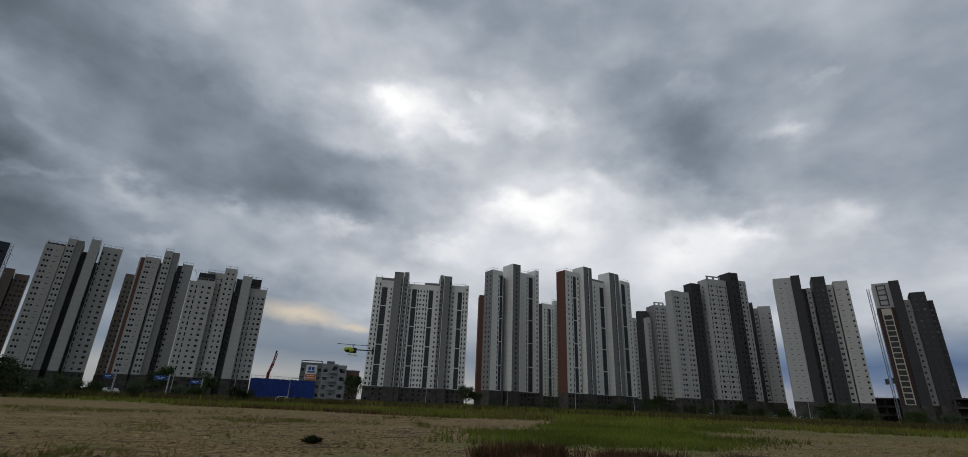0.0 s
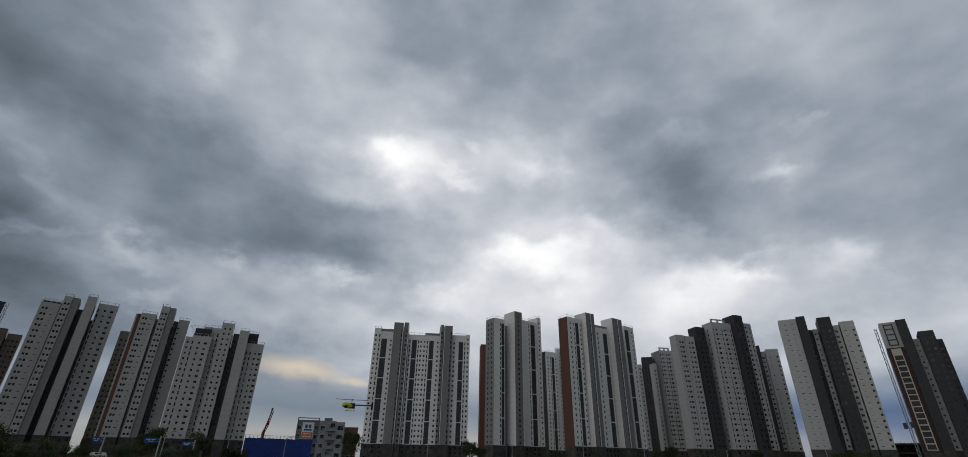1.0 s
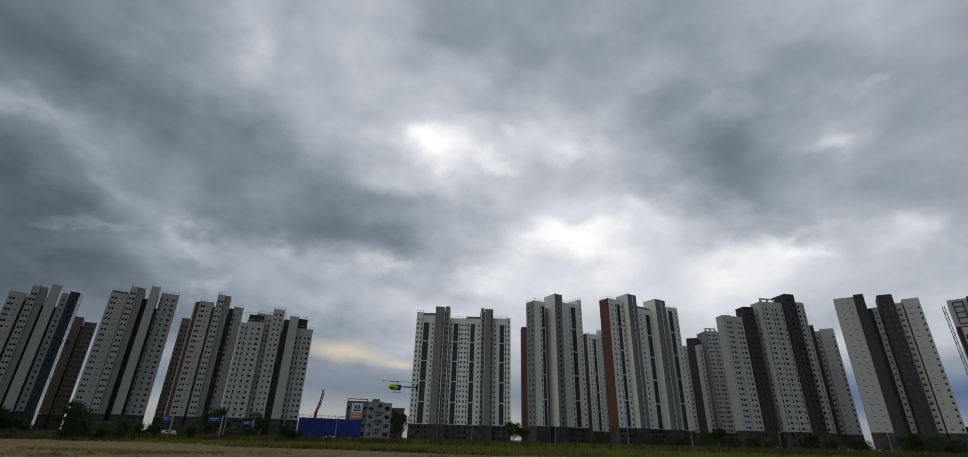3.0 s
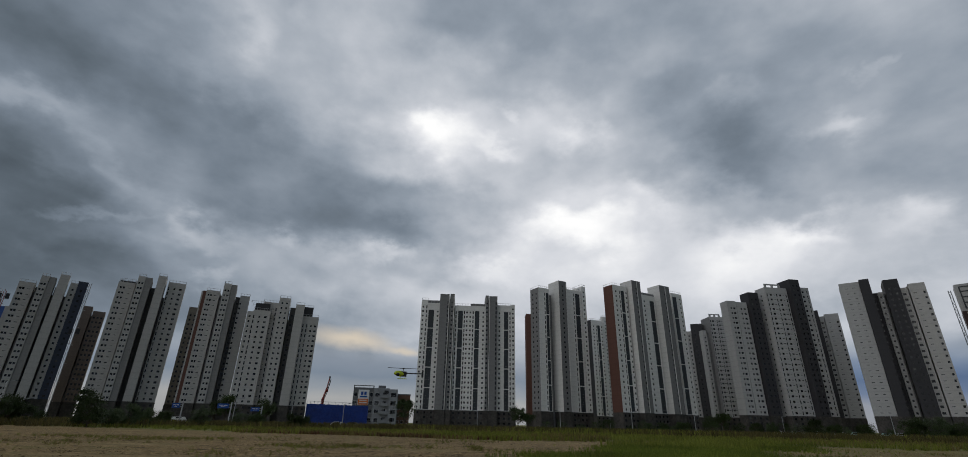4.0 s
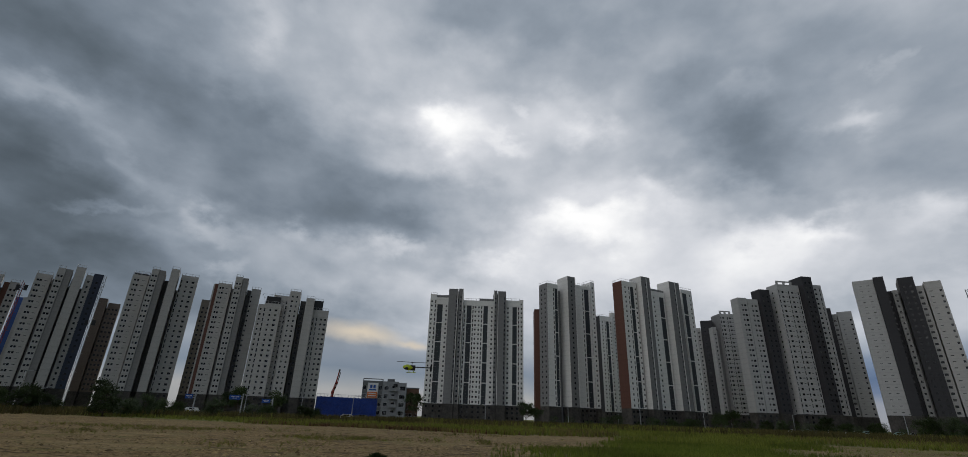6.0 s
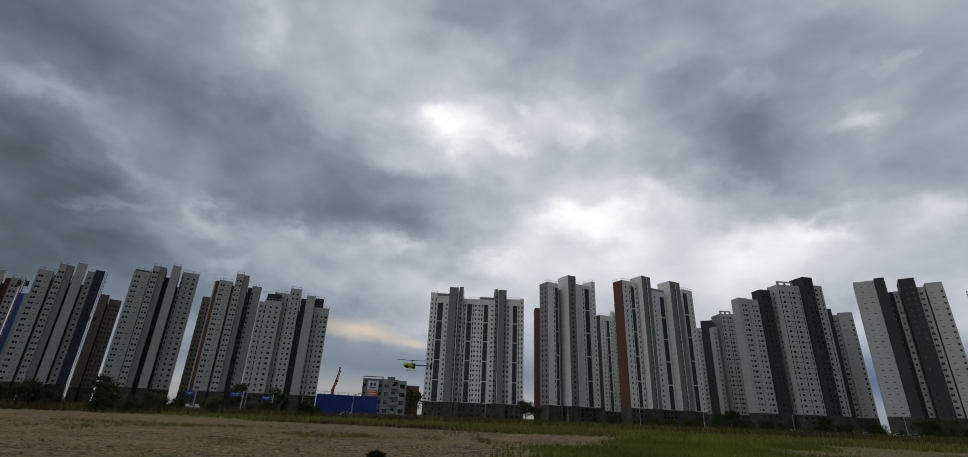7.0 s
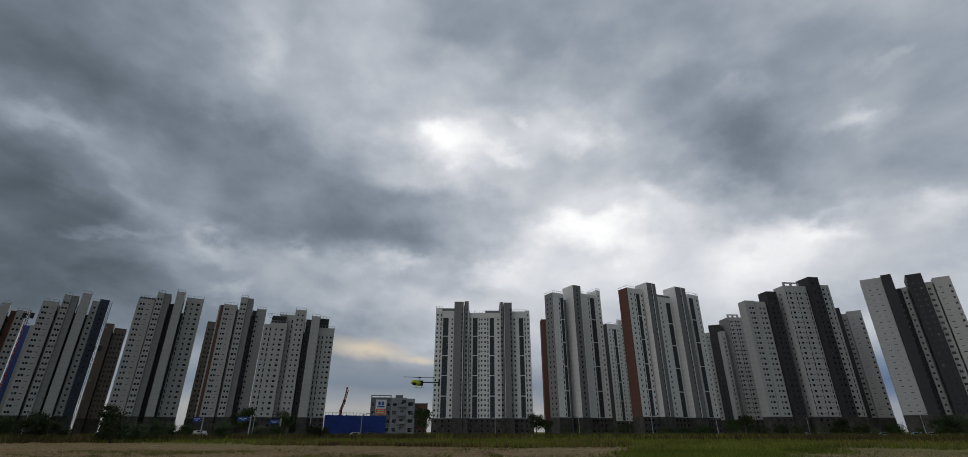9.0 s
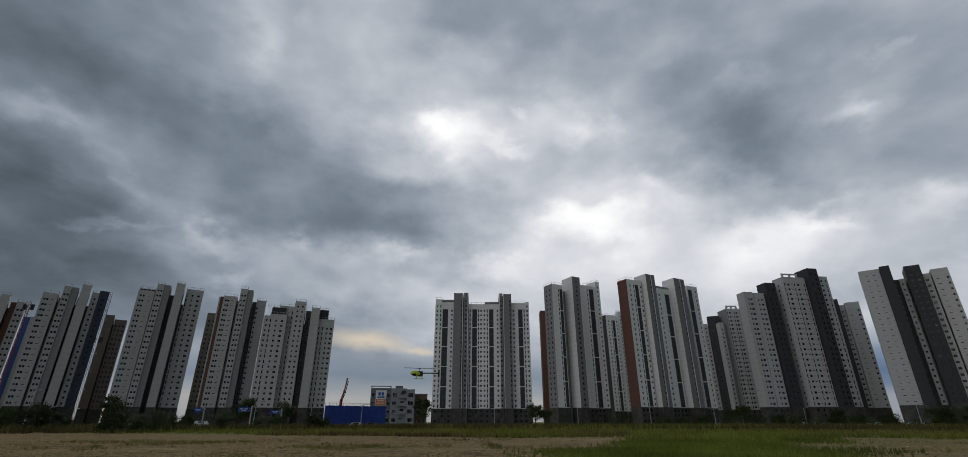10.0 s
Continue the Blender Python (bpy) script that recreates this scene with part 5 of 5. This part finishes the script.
tower("a", (-43.0, 296.9), 3, 14.0, [
    (0.0, 4.0, -0.1, 74.9, "W", "W", "aS", "-"),
    (4.1, 12.0, 0.0, 73.0, "W", "W", "a1", "-"),
    (3.9, 11.9, 1.0, 74.9, "G", "G", "-", "-"),
    (11.8, 17.8, -2.5, 78.4, "G", "G", "strip", "-"),
    (18.2, 21.0, -2.0, 78.8, "G", "G", "one", "-"),
    (21.3, 41.1, 0.0, 71.8, "W", "W", "a3", "-"),
    (31.6, 41.2, 1.0, 73.5, "G", "G", "-", "-"),
    (40.9, 42.9, -2.0, 78.4, "G", "G", "one", "-"),
    (43.3, 48.5, -2.5, 77.9, "G", "G", "strip", "-"),
    (48.7, 57.5, 0.0, 72.7, "W", "W", "a5", "-"),
    (57.5, 59.9, -0.1, 73.3, "W", "W", "one", "-"),
])
tower("b", (24.9, 276.9), 30, 8.5, [
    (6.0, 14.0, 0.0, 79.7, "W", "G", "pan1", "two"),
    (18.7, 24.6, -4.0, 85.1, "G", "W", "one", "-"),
    (28.1, 39.8, 0.0, 81.9, "W", "W", "b3", "-"),
    (40.3, 43.5, -0.1, 85.5, "W", "W", "one", "-"),
])
tower("c", (66.7, 267.8), 30, 7.6, [
    (7.4, 19.1, 0.0, 79.8, "W", "B", "c1", "-"),
    (19.9, 27.2, -3.5, 83.7, "G", "W", "one", "-"),
    (30.9, 42.4, 0.0, 77.3, "W", "W", "c3", "-"),
    (33.3, 43.8, 1.5, 79.2, "G", "G", "-", "-"),
    (43.8, 52.9, -3.5, 84.4, "G", "W", "one", "-"),
    (58.7, 68.3, 0.0, 82.3, "W", "W", "c5", "-"),
])
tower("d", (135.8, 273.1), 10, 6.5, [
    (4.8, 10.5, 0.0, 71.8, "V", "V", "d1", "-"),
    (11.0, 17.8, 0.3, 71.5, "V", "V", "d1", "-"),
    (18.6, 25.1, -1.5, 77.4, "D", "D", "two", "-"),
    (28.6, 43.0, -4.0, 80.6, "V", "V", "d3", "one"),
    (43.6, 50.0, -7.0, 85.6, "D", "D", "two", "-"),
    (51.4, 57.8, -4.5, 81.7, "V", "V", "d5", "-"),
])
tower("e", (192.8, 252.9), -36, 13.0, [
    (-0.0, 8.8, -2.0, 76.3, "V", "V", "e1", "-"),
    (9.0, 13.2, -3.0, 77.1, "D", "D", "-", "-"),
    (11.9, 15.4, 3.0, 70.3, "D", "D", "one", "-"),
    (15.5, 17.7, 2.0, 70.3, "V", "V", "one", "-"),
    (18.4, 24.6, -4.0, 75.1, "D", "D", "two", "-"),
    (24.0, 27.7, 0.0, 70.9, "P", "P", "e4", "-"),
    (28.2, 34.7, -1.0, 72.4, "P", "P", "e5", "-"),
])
tower("f", (236.3, 237.5), -43, 13.0, [
    (2.45, 9.85, -1.2, 58.5, "M", "M", "lad", "-"),
    (2.6, 10.7, -1.0, 72.1, "V", "V", "lad", "-"),
    (9.9, 14.2, -3.0, 72.5, "D", "D", "-", "-"),
    (12.5, 14.1, 2.0, 63.3, "D", "D", "-", "-"),
    (13.6, 17.3, 1.0, 62.4, "V", "V", "one", "-"),
    (17.1, 23.3, -3.0, 65.3, "D", "D", "two", "-"),
    (22.7, 25.8, 0.0, 61.0, "D", "D", "one", "-"),
])
tower("bb", (31.0, 388.8), 0, 12.0, [
    (-0.0, 4.6, 0.0, 87.1, "B", "B", "-", "-"),
])
tower("bc", (78.9, 376.8), 25, 4.8, [
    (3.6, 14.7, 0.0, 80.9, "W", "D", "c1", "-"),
    (18.7, 23.8, 4.0, 85.8, "W", "W", "one", "-"),
])
tower("db", (146.2, 350.7), -22, 12.0, [
    (0.0, 2.9, 2.0, 68.0, "V", "V", "one", "-"),
    (3.2, 11.0, -2.0, 72.5, "D", "D", "two", "-"),
])
tower("dc", (151.7, 337.5), 5, 12.0, [
    (2.1, 4.9, 3.0, 66.9, "V", "V", "one", "-"),
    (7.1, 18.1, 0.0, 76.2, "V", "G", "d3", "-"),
])
tower("dd", (207.8, 300.1), -33, 13.0, [
    (-0.1, 2.5, -2.0, 72.5, "D", "D", "-", "-"),
    (1.8, 4.9, 0.0, 68.8, "V", "V", "e4", "-"),
    (5.2, 12.6, -0.5, 69.9, "V", "V", "e5", "-"),
])
tower("g", (-241.4, 232.3), 42, 12.0, [
    (0.0, 6.3, 0.0, 65.2, "P", "P", "g1", "-"),
    (6.8, 8.6, 2.0, 63.6, "G", "G", "-", "-"),
    (7.7, 10.8, -4.0, 69.0, "P", "P", "two", "-"),
    (10.9, 13.8, -3.6, 68.9, "W2", "W2", "-", "-"),
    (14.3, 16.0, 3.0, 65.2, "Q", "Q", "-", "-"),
    (14.8, 18.8, -4.0, 71.1, "P", "P", "-", "-"),
    (19.8, 23.1, 0.0, 68.3, "P", "P", "one", "-"),
    (22.9, 27.2, 0.0, 69.7, "N", "N", "one", "-"),
])
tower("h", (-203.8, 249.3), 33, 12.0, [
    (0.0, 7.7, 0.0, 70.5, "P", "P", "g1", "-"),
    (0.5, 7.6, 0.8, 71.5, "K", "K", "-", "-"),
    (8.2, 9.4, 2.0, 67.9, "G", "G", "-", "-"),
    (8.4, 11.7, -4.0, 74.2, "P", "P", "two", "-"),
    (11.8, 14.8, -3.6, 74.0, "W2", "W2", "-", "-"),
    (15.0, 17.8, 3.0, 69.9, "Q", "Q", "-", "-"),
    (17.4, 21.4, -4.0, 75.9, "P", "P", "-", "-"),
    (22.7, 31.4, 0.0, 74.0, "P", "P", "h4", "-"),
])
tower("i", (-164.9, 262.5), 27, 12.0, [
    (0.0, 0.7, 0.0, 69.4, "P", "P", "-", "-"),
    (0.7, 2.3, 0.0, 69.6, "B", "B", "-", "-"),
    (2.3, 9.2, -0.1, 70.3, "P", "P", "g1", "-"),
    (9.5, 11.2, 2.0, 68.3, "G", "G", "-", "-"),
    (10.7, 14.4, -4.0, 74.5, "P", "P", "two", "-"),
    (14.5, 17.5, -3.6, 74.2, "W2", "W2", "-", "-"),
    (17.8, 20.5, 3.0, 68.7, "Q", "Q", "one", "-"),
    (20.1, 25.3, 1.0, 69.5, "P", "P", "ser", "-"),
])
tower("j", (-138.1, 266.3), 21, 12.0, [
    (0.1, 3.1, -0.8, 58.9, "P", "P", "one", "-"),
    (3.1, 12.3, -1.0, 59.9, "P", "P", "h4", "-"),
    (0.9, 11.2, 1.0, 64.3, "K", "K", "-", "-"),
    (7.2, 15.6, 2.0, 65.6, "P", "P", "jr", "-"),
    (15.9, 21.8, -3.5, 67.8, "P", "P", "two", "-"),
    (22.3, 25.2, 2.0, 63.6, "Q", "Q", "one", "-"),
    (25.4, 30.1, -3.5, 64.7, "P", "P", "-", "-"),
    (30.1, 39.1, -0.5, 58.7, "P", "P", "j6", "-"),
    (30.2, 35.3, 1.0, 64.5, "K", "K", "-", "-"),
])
tower("it", (-190.0, 294.0), 29, 12.0, [
    (0.0, 5.7, 0.0, 67.0, "U", "U", "two", "-"),
])
tower("l", (-253.7, 289.6), 38, 12.0, [
    (0.1, 4.6, -1.0, 65.3, "T", "T", "-", "-"),
    (5.3, 11.6, 0.0, 63.0, "T", "T", "t3", "-"),
])
tower("k", (-259.0, 228.0), 46, 12.0, [
    (0.1, 3.6, -2.0, 62.9, "P", "P", "-", "-"),
    (4.6, 6.8, 0.0, 59.7, "B", "B", "-", "-"),
    (6.8, 10.5, -0.2, 60.3, "P", "P", "two", "-"),
])
tower("kb", (-291.3, 274.1), 45, 12.0, [
    (0.0, 2.9, 0.0, 61.3, "N2", "N2", "-", "-"),
    (2.9, 6.1, -0.1, 61.7, "P", "P", "-", "-"),
])
tower("kk", (-297.8, 236.0), 47, 12.0, [
    (-0.1, 7.0, 1.0, 61.3, "P", "P", "h4", "-"),
    (8.1, 19.5, -0.5, 59.4, "P", "P", "j6", "-"),
])


shops()
low_block("brick_building", "small brown brick building behind the shops", -10.3, 240, 10, 6.4, 9, 13.6, "brown", 3, 4)
low_block("grey_house", "grey rendered building behind the shop building", -11.4, 236, 10, 5.2, 8, 13.4, "dgrey", 2, 4)
frame_building(43.3, 345, -44, 16, 10, 3)
frame_building(48.7, 330, -48, 22, 10, 3)
